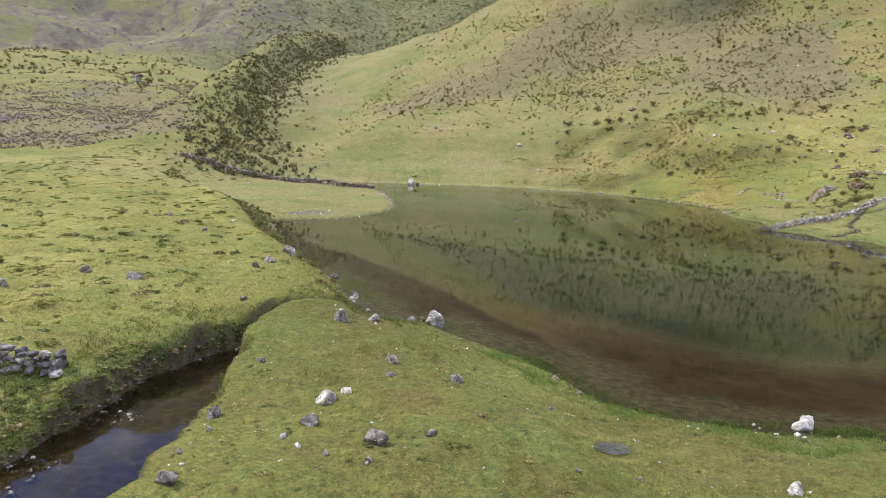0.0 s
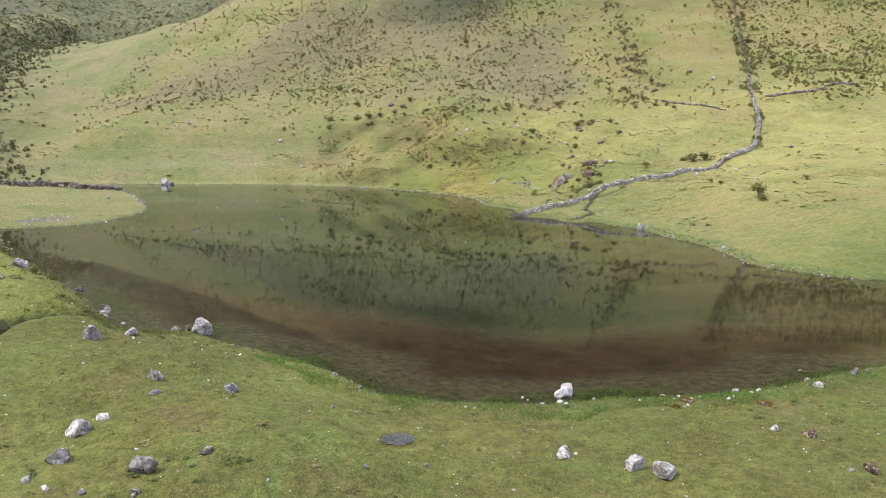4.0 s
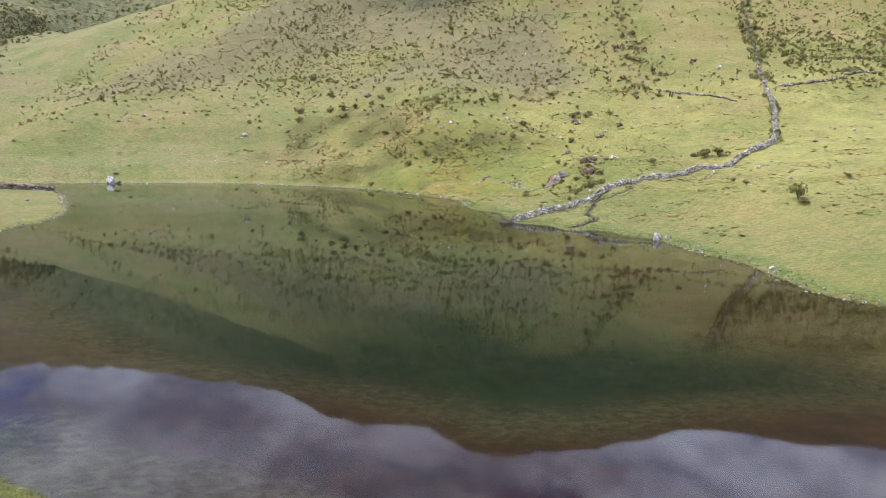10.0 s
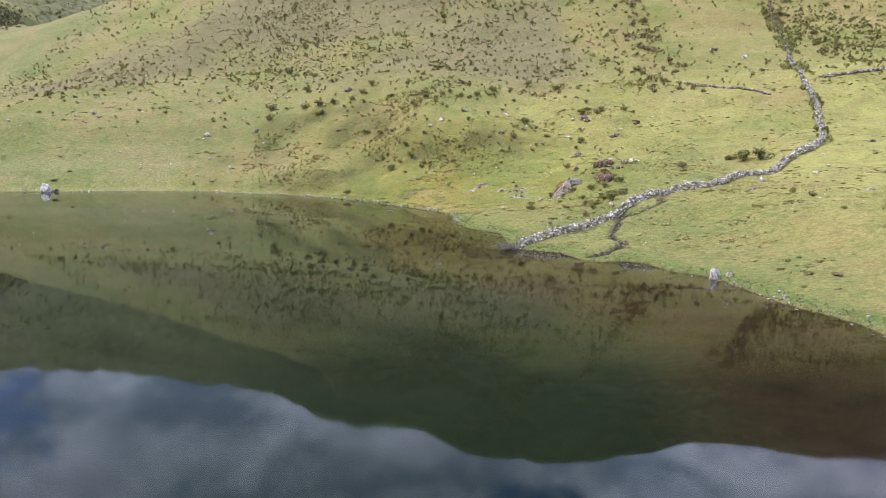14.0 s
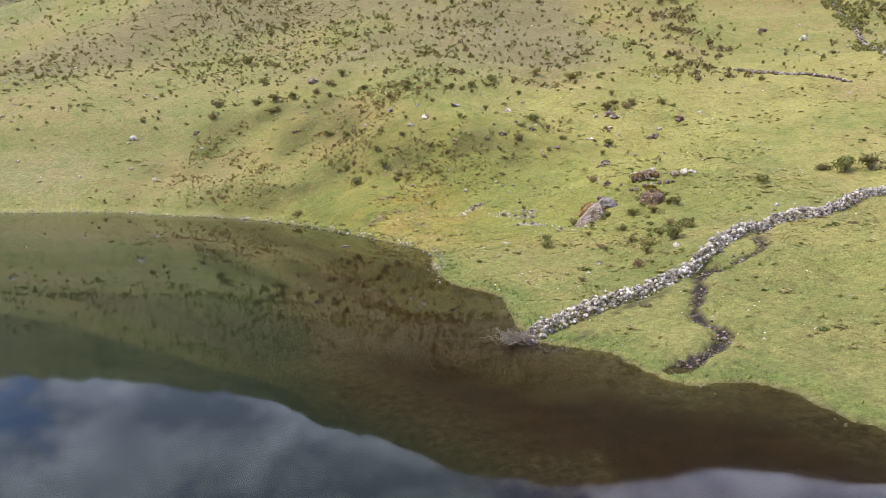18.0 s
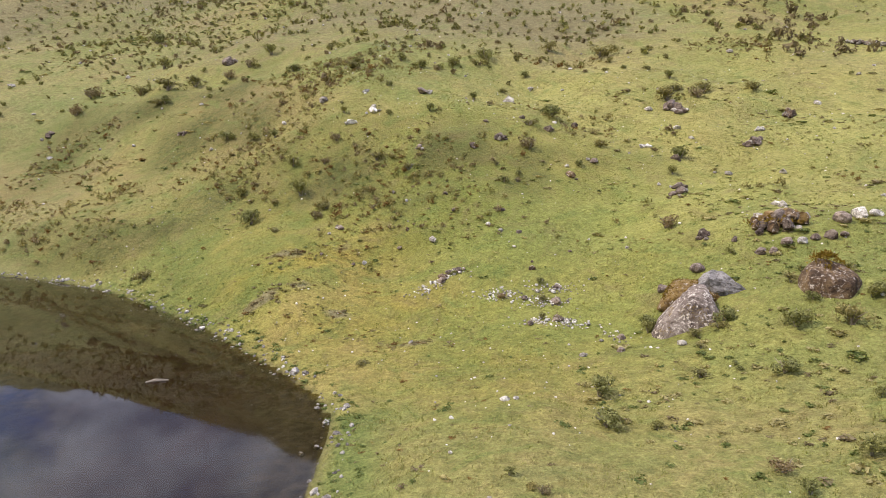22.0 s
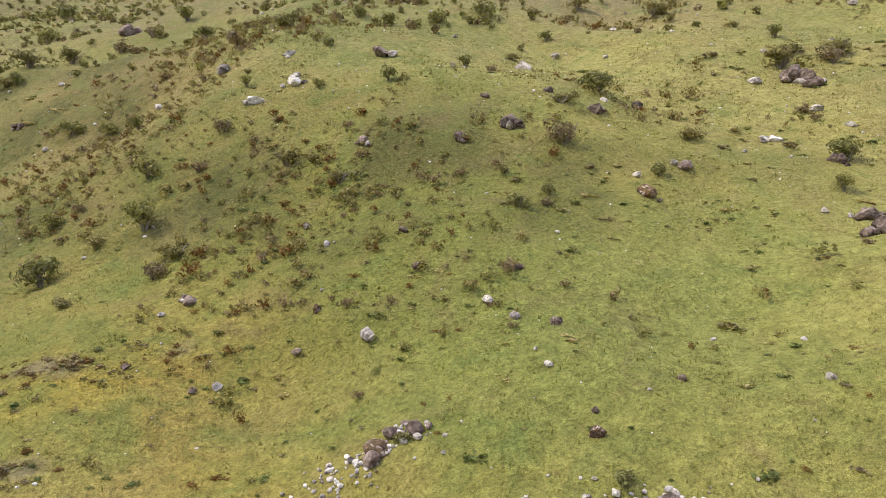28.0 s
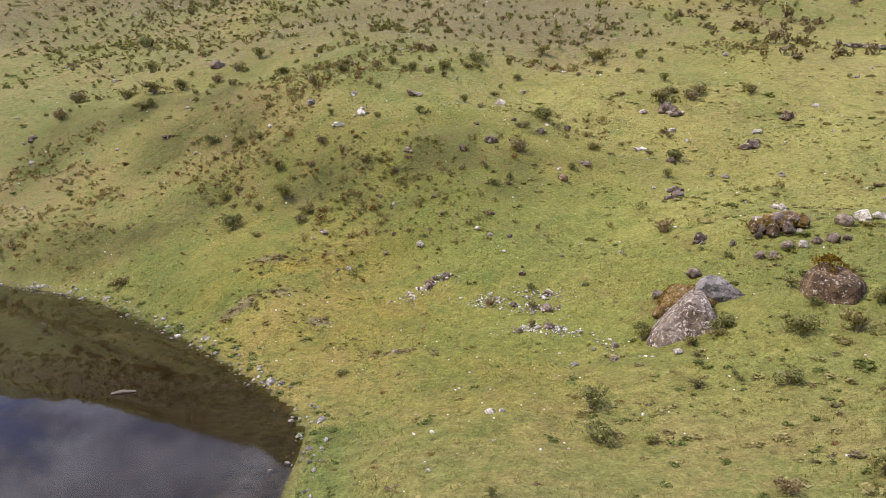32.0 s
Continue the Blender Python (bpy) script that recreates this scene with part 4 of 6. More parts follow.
SHRUB_KINDS = [shrub_meshes(11, M_BUSH), shrub_meshes(12, M_BUSH, 520, 0.055), shrub_meshes(13, M_BUSH2, 360), shrub_meshes(14, M_BUSH2, 380, 0.06, 0.62),
               shrub_meshes(15, M_BUSH, 520, 0.055, 0.9), shrub_meshes(16, M_DEADBUSH, 320, 0.05, 0.7), shrub_meshes(17, M_BUSH2, 420, 0.06, 0.5)]
SHRUB_LABELS = ["low dark green evergreen shrub in short hillside grass", "dense dark green rounded shrub on the grassy slope", "olive green straggly shrub in short grass",
                "low olive green spreading shrub in the pasture", "upright dark green bush on the hillside", "grey-brown dry leafless shrub on the slope", "flat dark green cushion shrub in the turf"]


def lay_shrub(x, y, width, kind, g):
    foliage, stems = SHRUB_KINDS[kind]
    root = empty_at("shrub", x, y, None, SHRUB_LABELS[kind], "shrub", "shrubs on the hillside")
    s = width * g.uniform(0.85, 1.0)
    root.matrix_basis = root.matrix_basis @ Matrix.LocRotScale(None, Euler((0, 0, g.uniform(0, 6.28))), (s, s * g.uniform(0.75, 1.1), s * g.uniform(0.75, 1.1)))
    part("foliage", foliage, None, root)
    part("trunk", stems, None, root)
    return root


PALE_NEAR_A = [
    (30.8, 74.9, 0.62), (29, 86.4, 0.52), (6.7, 22.4, 0.91), (7.5, 21.9, 0.97), (4.6, 23.9, 0.46), (13, 25.9, 0.34), (13.3, 21.4, 0.22), (-10.7, 26.9, 0.77), (-11.3, 22, 0.84),
    (-11, 23.1, 0.6), (-10.3, 18.2, 0.22), (20.9, 34, 0.59), (-13.5, 18.2, 0.28), (-11.2, 19, 0.23), (-13.1, 16.2, 0.29), (-10.4, 18.3, 0.19), (-7.8, 17.8, 0.21), (4.5, 23.4, 0.63),
    (-21.9, 47.5, 0.68), (-41.7, 61.2, 0.59), (-64.4, 75.9, 0.63),
]
PALE_FAR_A = [
    (7.7, 171, 1.31), (6, 170, 1.14), (6.8, 174.8, 0.8), (22.7, 180.9, 0.92), (25.7, 179.5, 0.51), (30.2, 165.9, 0.76), (10.8, 159.3, 0.39), (8.1, 154.4, 0.38), (13.8, 150.2, 0.34),
    (24.8, 152.4, 0.23), (17.4, 152.5, 0.13), (33.8, 166.2, 0.58), (39.3, 166, 1.01), (29.7, 166, 0.77), (49.1, 108.7, 0.95), (53.6, 127.3, 0.91), (76.8, 202.2, 1.81), (-40.3, 190, 1.86),
    (-40, 210, 0.15),
]
GREY_NEAR_A = [
    (-6.6, 20.2, 0.37), (-7.7, 26.5, 0.74), (-8.1, 19.1, 0.9), (-10.8, 19.9, 0.62), (-11.1, 18.7, 0.34), (-9.3, 18.1, 0.25), (-7.8, 17.9, 0.31), (-3.7, 25.6, 0.26), (-2, 20.4, 0.14),
    (-0.2, 21.8, 0.15), (-22.2, 47.8, 0.85), (-15.7, 32.4, 1.18), (-15, 34.9, 0.68), (-29.1, 50.1, 1.11), (-27.7, 45.1, 1.1), (-26.8, 53.8, 0.87), (17.8, 31.6, 0.54), (-31.4, 35.3, 1.38),
    (-35.3, 35.5, 0.89), (-27.9, 43.5, 0.75), (-28, 45.4, 0.69), (-23.8, 35.7, 0.56), (-37.7, 31.6, 0.8), (-47.1, 58.3, 0.84), (-39.7, 53.7, 0.64), (-10.9, 20.2, 0.56), (-12.2, 14.5, 0.68),
    (-14.6, 19.9, 0.68), (-16, 25.2, 0.45), (-28.8, 50.1, 1.02), (-26.8, 53.6, 0.78),
]
GREY_FAR_A = [
    (-12.1, 199.9, 2.23), (11.9, 174, 1.7), (34.5, 172, 1.99), (17.9, 164.4, 1.16), (11.7, 164.4, 0.82), (15.8, 163.5, 0.79), (24.9, 169.6, 0.85), (22.2, 166.7, 1.15), (25.1, 163.1, 0.95),
    (20.2, 167.8, 0.66), (17.1, 166.9, 0.56), (6.2, 158, 0.8), (14.1, 156.9, 0.57), (13.6, 158.9, 0.42), (17.3, 156.3, 0.52), (18.2, 153.8, 0.51), (10.4, 155, 0.43), (5.3, 154.7, 0.4),
    (7.4, 154.2, 0.35), (14.1, 150.5, 0.82), (13.1, 150.3, 0.52), (21, 151.1, 0.29), (18.5, 150.1, 0.24), (31.4, 162.9, 1.03), (38.1, 164.1, 1.96), (29.9, 157.1, 1.45), (34.2, 172.4, 1.89),
    (27.8, 147.5, 1.02), (20.9, 139, 0.53), (-30.4, 191.3, 1.48), (-12, 181.4, 1.22), (18, 164.6, 1.12),
]
GREY_FAR_B = [
    (72.4, 145.9, 1.32), (72.9, 210.1, 2.18), (42.8, 120.4, 0.83), (30.2, 158.7, 1.06),
]
RUST_NEAR_A = [
    (14.1, 25.3, 0.73), (14, 21.6, 0.66),
]
RUST_FAR_A = [
    (22.9, 160.9, 1.08), (10.9, 156, 0.44), (18.4, 149.4, 0.52), (43.1, 168.6, 1.89),
]
SLATE_NEAR_A = [
    (-10, 25.2, 0.59), (-6.6, 20.1, 0.37),
]
SHRUBS_A = [
    (4.7, 173.6, 0.69), (12.6, 169.2, 0.95), (-6.4, 176.8, 1.48), (-1.3, 173.6, 1.15), (4.8, 168.4, 1.23), (-3.6, 175.3, 1.05), (7.4, 167.8, 0.53), (1.3, 167.8, 1.4), (4, 166.7, 1.06),
    (10.9, 163, 1.23), (8.4, 164.6, 1.19), (9.5, 164.3, 0.94), (2.5, 164, 1.63), (4.7, 161.5, 1.13), (-2.8, 166.7, 1.15), (0.3, 164, 1.03), (-1, 161.9, 1.75), (4.1, 160.3, 1.33),
    (1.3, 158.8, 0.88), (-1.6, 167.2, 0.57), (17.8, 159.4, 0.78), (19, 160.3, 0.81), (18.8, 159.5, 0.63), (20.2, 163.5, 1.72), (20.6, 166.7, 1.27), (23, 170, 1.99), (17.5, 161.8, 0.75),
    (23.9, 162.5, 0.92), (26.1, 165.5, 1.15), (30.5, 160.7, 0.96), (35.5, 175.6, 1.81), (36.1, 178.8, 1.16),
]
SHRUBS_B = [
    (32.7, 183, 0.65), (35, 182.4, 0.82), (19.7, 178.5, 1.04), (22.5, 183.1, 1.16), (16.7, 174.6, 0.94), (17.7, 170.6, 0.71), (18.7, 186.8, 2.07), (15.3, 184.2, 1.57), (9.8, 185.2, 1.81),
    (11.8, 182.7, 1.52), (8.9, 175.3, 0.81), (-6.6, 199.6, 1.63), (-2.2, 189.2, 1.36), (-10.8, 195.3, 2.08), (-21.8, 205.1, 3.14), (-14.6, 194.5, 2.36), (-17.3, 193.1, 3.15), (-16.3, 189.2, 1.48),
    (5.2, 171.5, 0.75), (9.1, 169.8, 0.83), (-8.9, 197.2, 1.59), (-29.1, 224.1, 4.75), (2.1, 185.5, 1.24), (4.8, 183.3, 1.57), (26.5, 192.1, 1.86), (31.9, 189.9, 2.76), (37.8, 174.6, 1.82),
    (7.7, 156.1, 0.37), (8.3, 160, 0.62), (13.7, 160.3, 0.4), (-8.1, 159.2, 1.33), (-1.8, 152.1, 0.56),
]
SHRUBS_C = [
    (9, 140.8, 0.6), (22.9, 134.8, 0.72), (18.4, 131.6, 1.36), (27.3, 136.1, 1.17), (29.1, 135.3, 1.34), (28.4, 134.9, 0.52), (25.6, 133.5, 1.07), (14.4, 127.2, 0.43), (24.6, 126.6, 0.96),
    (15.2, 126.2, 0.5), (23.7, 136.9, 0.38), (24.3, 134.4, 0.36), (24.3, 134.9, 0.29), (30.2, 141.3, 0.56), (27, 151.3, 1.46), (34.3, 174.2, 2.21), (37.1, 173.9, 1.95), (42.2, 173.7, 1.72),
    (31.8, 162.9, 1.62), (-28.8, 199.7, 3.17), (-20.9, 194.3, 2.19), (-28.2, 193.7, 4.49), (-17.3, 189.6, 1.71), (28.2, 144.8, 0.59), (24.1, 138.7, 0.81), (27.1, 123.6, 1.62), (24.6, 123.3, 1.59),
    (22.9, 119.2, 1.47), (29.2, 131.2, 1.07), (18.6, 118.1, 0.81), (18.8, 134.4, 1.32), (22, 126.4, 0.94),
]
SHRUBS_D = [
    (12, 124.6, 0.54), (14.9, 126.6, 0.46), (19.9, 130.9, 0.5), (40.7, 138.6, 1.58), (49.8, 144.4, 2.11), (50.9, 142.1, 2.78), (53.2, 141.5, 2.8), (44.1, 97, 3.44), (44.4, 111.2, 0.94),
    (44.5, 115, 1.12), (43.9, 95, 1.66), (43.2, 103.1, 0.73),
]
SHRUBS_BY_WALL = [
    (29.3, 127.5, 1.27), (28.2, 126.7, 0.95), (29.2, 126.5, 0.98), (26.7, 126.2, 1.04), (27.7, 128.5, 0.63), (28.7, 129, 0.44), (27.4, 129.4, 0.5), (27, 130, 0.51), (25.4, 127.1, 0.39),
    (26.4, 127.8, 0.54), (26.6, 123.2, 1.26), (24.2, 121.4, 1), (22.1, 125.2, 0.66), (31.6, 136.1, 1.05), (31.4, 137, 0.8),
]


def broken_boulder(x, y, w, mat, flat, g):
    """A boulder with the slabs and splinters that have split off it."""
    root = empty_at("boulder", x, y, None)
    a = g.uniform(0, 6.28)
    lay_rock("rock", x, y, w * 0.82, mat, int(g.integers(0, 999)), 3, flat, g.uniform(0.55, 0.8), 0.24, a, parent=root)
    for k in range(int(g.integers(2, 5))):
        r, t = w * g.uniform(0.22, 0.5), g.uniform(0, 6.28)
        lay_rock("fragment", x + r * math.cos(t), y + r * math.sin(t), w * g.uniform(0.22, 0.45), (mat, M_PALE, mat, M_LICHEN)[k % 4], int(g.integers(0, 999)), 2, g.uniform(0.45, 0.8), 0.8, 0.15, parent=root)
    return root


def lay_listed():
    g = np.random.default_rng(5)
    for spots, mat, name, label in (
            (PALE_NEAR_A, M_PALE, "stone", "pale whitish stone lying in short lakeside grass"),
            (GREY_NEAR_A, M_STONE, "stone", "grey lichened stone half sunk in short grass"),
            (RUST_NEAR_A, M_RUST, "stone", "reddish brown stone in the marshy grass"),
            (SLATE_NEAR_A, M_SLATE, "stone", "flat blue-grey stone lying in short grass"),
            (PALE_FAR_A, M_WHITE, "boulder", "pale whitish boulder on the grassy hillside"),
            (GREY_FAR_A + GREY_FAR_B, M_LICHEN, "boulder", "grey lichen-spotted boulder on the grassy hillside"),
            (RUST_FAR_A, M_RUST, "boulder", "rust-brown lichened boulder in the hillside turf")):
        for k, (x, y, w) in enumerate(spots):
            flat = 0.32 if mat is M_SLATE else (g.uniform(0.5, 0.85) if y < 60 else g.uniform(0.42, 0.68))
            if w > 0.62 and y > 100:
                ob = broken_boulder(x, y, w, mat, flat, g)
                tagged(ob, label, "rock", "loose rocks in the grass")
                continue
            ob = lay_rock(name, x, y, max(w, 0.2) * (0.98 if w < 0.7 else 0.9), mat, int(g.integers(0, 999)), 3 if w > 0.6 else 2, flat, g.uniform(0.65, 0.95), 0.26)
            tagged(ob, label, "rock", "loose rocks in the grass")
    for k, (x, y, w) in enumerate(SHRUBS_A + SHRUBS_B + SHRUBS_C + SHRUBS_D):
        kind = int(g.choice([0, 1, 2, 3, 4, 5, 6], p=[0.16, 0.16, 0.16, 0.12, 0.12, 0.18, 0.1]))
        lay_shrub(x, y, min(w, 2.6) * 1.1, kind, g)
    for x, y, w in SHRUBS_BY_WALL:
        lay_shrub(x, y, min(w, 2.4) * 1.15, int(g.choice([0, 1, 4])), g)


lay_listed()


# ---- rocks with a character of their own ----
def whale(seed, sx, sy, sz):
    """A half-buried whaleback boulder that is highest towards its far end."""
    g = np.random.default_rng(seed)
    u, f = BALLS[4]
    o = g.uniform(-40, 40, 3)
    n1 = np.array([noise.noise(Vector(p * 1.1 + o)) for p in u])
    n2 = np.array([noise.noise(Vector(p * 3.0 + o)) for p in u])
    n3 = np.array([noise.noise(Vector(p * 9.0 + o)) for p in u])
    w = u * (1 + 0.16 * n1 + 0.07 * n2 + 0.03 * n3)[:, None]
    v = np.stack([sx * w[:, 0] * (1 - 0.18 * w[:, 1]), sy * w[:, 1], sz * np.sign(w[:, 2]) * np.abs(w[:, 2]) ** 0.8 * (0.78 + 0.24 * w[:, 1])], 1)
    for _ in range(5):
        a = g.uniform(0, 6.28)
        k = np.array((math.cos(a), math.sin(a), g.uniform(0.1, 0.7)))
        k /= np.linalg.norm(k)
        over = np.clip(v @ k - g.uniform(0.70, 0.86) * (np.abs(v @ k)).max(), 0, None)
        v = v - over[:, None] * k * 0.8
    v[:, 2] = np.maximum(v[:, 2], -0.6)
    return v, f


def big_boulder():
    root = empty_at("boulder", 24.5, 140.6, 1.95, "large grey-brown lichened boulder with a mossy back", "rock")
    root.matrix_basis = root.matrix_basis @ pose(0, 0, 0, 0, 0, -26)
    v, f = whale(4, 1.48, 1.7, 2.7)
    lift = np.clip(v[:, 2], 0, None)
    v[:, 0] = v[:, 0] * (1 - 0.05 * lift) + 0.17 * lift
    v[:, 0] = np.minimum(v[:, 0], 1.42 + 0.16 * np.sin(3 * v[:, 2]) * 0.4 + 0.05 * v[:, 1])
    v[:, 1] = np.maximum(v[:, 1], -1.5 + 0.30 * lift)
    part("rock_body", soup("rock_body", v, f, M_BOULDER, True), None, root)
    g = np.random.default_rng(3)
    v2, f2 = whale(7, 1.7, 1.2, 1.25)
    v2 = v2 + (0.0, 1.55, 1.2)
    part("rear_rock", soup("rear_rock", v2, f2, M_OCHRE, True), None, root, "rust-brown mossed rock behind the boulder")
    moss = Heap()
    for k in g.choice(len(v2), 5200):
        if v2[k, 2] > 1.35:
            moss.add(v2[k] + g.normal(0, 0.06, 3) * (1, 1, 0.4) + g.normal(size=(3, 3)) * 0.035, np.array([[0, 1, 2]]))
    tagged(part("moss_cap", moss.mesh("moss_cap", M_MOSS), None, root), "ochre and rust-brown moss cushion", kind="stuff")
    patches = Heap()
    spots_ = np.array([noise.noise(Vector(p * 1.3 + np.array((3.0, 1.0, 7.0)))) for p in v])
    for k in g.choice(np.nonzero((spots_ > 0.16) & (v[:, 2] > 0.1))[0], 3600):
        patches.add(v[k] + g.normal(0, 0.07, 3) * (1, 1, 0.7) + g.normal(size=(3, 3)) * 0.015, np.array([[0, 1, 2]]))
    tagged(part("moss_patch", patches.mesh("moss_patch", M_MOSS), None, root), "ochre moss in the boulder's hollows", kind="stuff")
    slab = lay_rock("slab", 26.15, 141.5, 2.2, M_SLATE, 5, 4, 0.62, 0.8, 0.2, radians(-20))
    tagged(slab, "smooth blue-grey slab leaning behind the large boulder", "rock")
    for x, y, w, kind in ((22.9, 141.4, 1.1, 1), (22.7, 140.9, 0.9, 4), (25.5, 138.9, 1.2, 0), (25.1, 138.5, 0.8, 3)):
        lay_shrub(x, y, w, kind, g)
    for x, y, w in ((24.4, 144.0, 0.8), (26.3, 144.2, 0.9)):
        tagged(lay_rock("stone", x, y, w, M_LICHEN, 4, 2, 0.55), "dark lichened stone beside the large boulder", "rock")
    second = empty_at("boulder", 29.9, 138.5, on_ground(29.9, 137.6) - 0.05, "rust-brown boulder capped with white lichen and moss", "rock")
    v, f = whale(12, 1.25, 1.4, 1.6)
    part("rock_body", soup("rock_body", v, f, M_RUST, True), None, second)
    for x, y, w, kind in ((28.7, 137.5, 0.8, 1), (31.2, 139.4, 1.1, 0), (30.9, 136.9, 0.9, 4), (28.9, 139.8, 0.9, 2)):
        lay_shrub(x, y, w, kind, g)
    cap = Heap()
    for k in range(420):
        a, r = g.uniform(0, 6.28), abs(g.normal(0, 0.42))
        cap.add(np.array((r * math.cos(a), 0.35 + r * math.sin(a), 1.62 - 0.75 * r * r)) + g.normal(size=(3, 3)) * 0.07, np.array([[0, 1, 2]]))
    tagged(part("moss_cap", cap.mesh("moss_cap", M_MOSS), None, second), "ochre moss cushion", kind="stuff")


def outcrop():
    g = np.random.default_rng(21)
    root = empty_at("rock_outcrop", 31.6, 146.6, None, "mossy outcrop of broken rust-brown rocks in the turf", "rock outcrop")
    for k in range(46):
        x, y = 31.6 + g.normal(0, 0.95), 146.6 + g.normal(0, 0.6)
        lay_rock("rock", x, y, g.uniform(0.3, 0.85), (M_OCHRE, M_RUST, M_LICHEN, M_PALE)[k % 4], int(g.integers(0, 99)), 2, 0.8, 0.9, 0.05, parent=root, base=on_ground(x, y) + 0.4 * math.exp(-(x - 31.6) ** 2 - 2 * (y - 146.6) ** 2))
    bits = Heap()
    for k in range(500):
        x, y = g.normal(0, 0.9), g.normal(0, 0.5)
        bits.add(np.array((x, y, 0.55 - 0.2 * abs(x) + g.uniform(-0.1, 0.15))) + g.normal(size=(3, 3)) * 0.06, np.array([[0, 1, 2]]))
    tagged(part("moss", bits.mesh("moss", M_MOSS), None, root), "yellow-ochre moss", kind="stuff")
    for k, (x, y, w) in enumerate([(34.6, 145.6, 1.1), (35.6, 145.9, 1.2), (36.5, 145.8, 0.8), (29.5, 144.2, 0.7), (30.1, 144.0, 0.6), (31.0, 144.4, 0.8), (31.7, 144.2, 0.7), (32.5, 144.5, 0.6), (33.3, 144.4, 0.8), (34.0, 144.4, 0.5)]):
        tagged(lay_rock("stone", x, y, w, M_PALE if k in (1, 2, 6) else M_LICHEN, 40 + k, 2, 0.6), "lichened field stone in a broken row on the turf", "rock", "row of field stones")


def lake_rocks():
    for name, x, y, w, mat, seed, hh, label in (
            ("boulder", -13.7, 41.4, 1.5, M_STONE, 3, 0.62, "grey boulder standing in shallow water at the bank"),
            ("stone", -15.1, 41.2, 0.85, M_STONE, 6, 0.5, "grey stone at the water's edge beside the boulder"),
            ("stone", -14.6, 41.6, 0.6, M_RUST, 1, 0.7, "mossy stone at the water's edge"),
            ("stone", -18.3, 41.4, 0.8, M_PALE, 2, 0.55, "grey stone at the brook's mouth"),
            ("stone", -18.9, 41.0, 0.6, M_LICHEN, 4, 0.55, "grey stone at the brook's mouth"),
            ("stone", -17.7, 40.8, 0.5, M_STONE, 5, 0.6, "grey stone at the brook's mouth"),
            ("boulder", -20.7, 44.4, 0.95, M_PALE, 1, 0.85, "pale stone standing at the foot of the bank"),
            ("boulder", 6.0, 31.7, 0.85, M_WHITE, 0, 0.62, "whitish stone lying in shallow water"),
            ("boulder", 6.25, 32.0, 0.62, M_WHITE, 7, 1.35, "upright whitish stone in shallow water"),
            ("stone", 5.7, 30.9, 0.3, M_WHITE, 2, 0.5, "small whitish stone in shallow water"),
            ("boulder", -62.5, 167.9, 2.1, M_WHITE, 5, 0.9, "white boulder on the far waterline"),
            ("stone", -61.2, 168.5, 1.0, M_LICHEN, 3, 0.6, "grey stone on the far waterline"),
            ("boulder", 26.8, 92.3, 1.05, M_WHITE, 3, 0.85, "whitish boulder at the eastern waterline"),
            ("stone", 27.9, 92.0, 0.7, M_PALE, 8, 0.5, "whitish stone at the eastern waterline")):
        ob = lay_rock(name, x, y, w, mat, seed, 3, hh, 0.85, 0.1, base=max(on_ground(x, y), -0.12))
        tagged(ob, label, "rock", "rocks at the waterline")


big_boulder()
outcrop()
lake_rocks()


# ---- moss and pebbles at the near waterline ----
def moss_cushion(x, y, w, seed):
    g = np.random.default_rng(seed)
    root = empty_at("moss_cushion", x, y, None, "ochre moss cushion over stones at the marshy waterline", "moss", "moss cushions at the waterline")
    v, f = rock_shape(seed, 3, 5)
    v = v * (w * 0.5, w * 0.4, w * 0.24)
    part("stone", soup("stone", v, f, M_PALE, True), None, root, "pale stone under the moss")
    cover = Heap()
    for k in g.choice(len(v), 900):
        if v[k, 2] > 0.0:
            cover.add(v[k] * 1.04 + g.normal(0, 0.02, 3) + g.normal(size=(3, 3)) * 0.03, np.array([[0, 1, 2]]))
    tagged(part("moss", cover.mesh("moss", M_MOSS), None, root), kind="stuff")


for mx, my, mw, ms in ((11.0, 29.95, 0.75, 31), (14.2, 29.2, 0.6, 32), (10.3, 29.0, 0.45, 33)):
    moss_cushion(mx, my, mw, ms)
for k, (px, py, pw) in enumerate(((15.0, 31.5, 0.3), (14.5, 31.2, 0.18), (12.9, 29.9, 0.24), (13.2, 30.1, 0.16), (11.1, 31.0, 0.2), (11.4, 30.2, 0.22), (10.7, 30.4, 0.14), (4.1, 31.4, 0.2), (4.3, 31.1, 0.15), (4.6, 30.5, 0.16), (4.8, 30.1, 0.2), (5.8, 29.9, 0.22), (10.9, 29.3, 0.2), (11.9, 30.6, 0.15))):
    tagged(lay_rock("pebble", px, py, pw, M_WHITE, 50 + k, 2, 0.6, base=max(on_ground(px, py), -0.05)), "small white pebble at the marshy waterline", "pebble", "pebbles at the waterline")


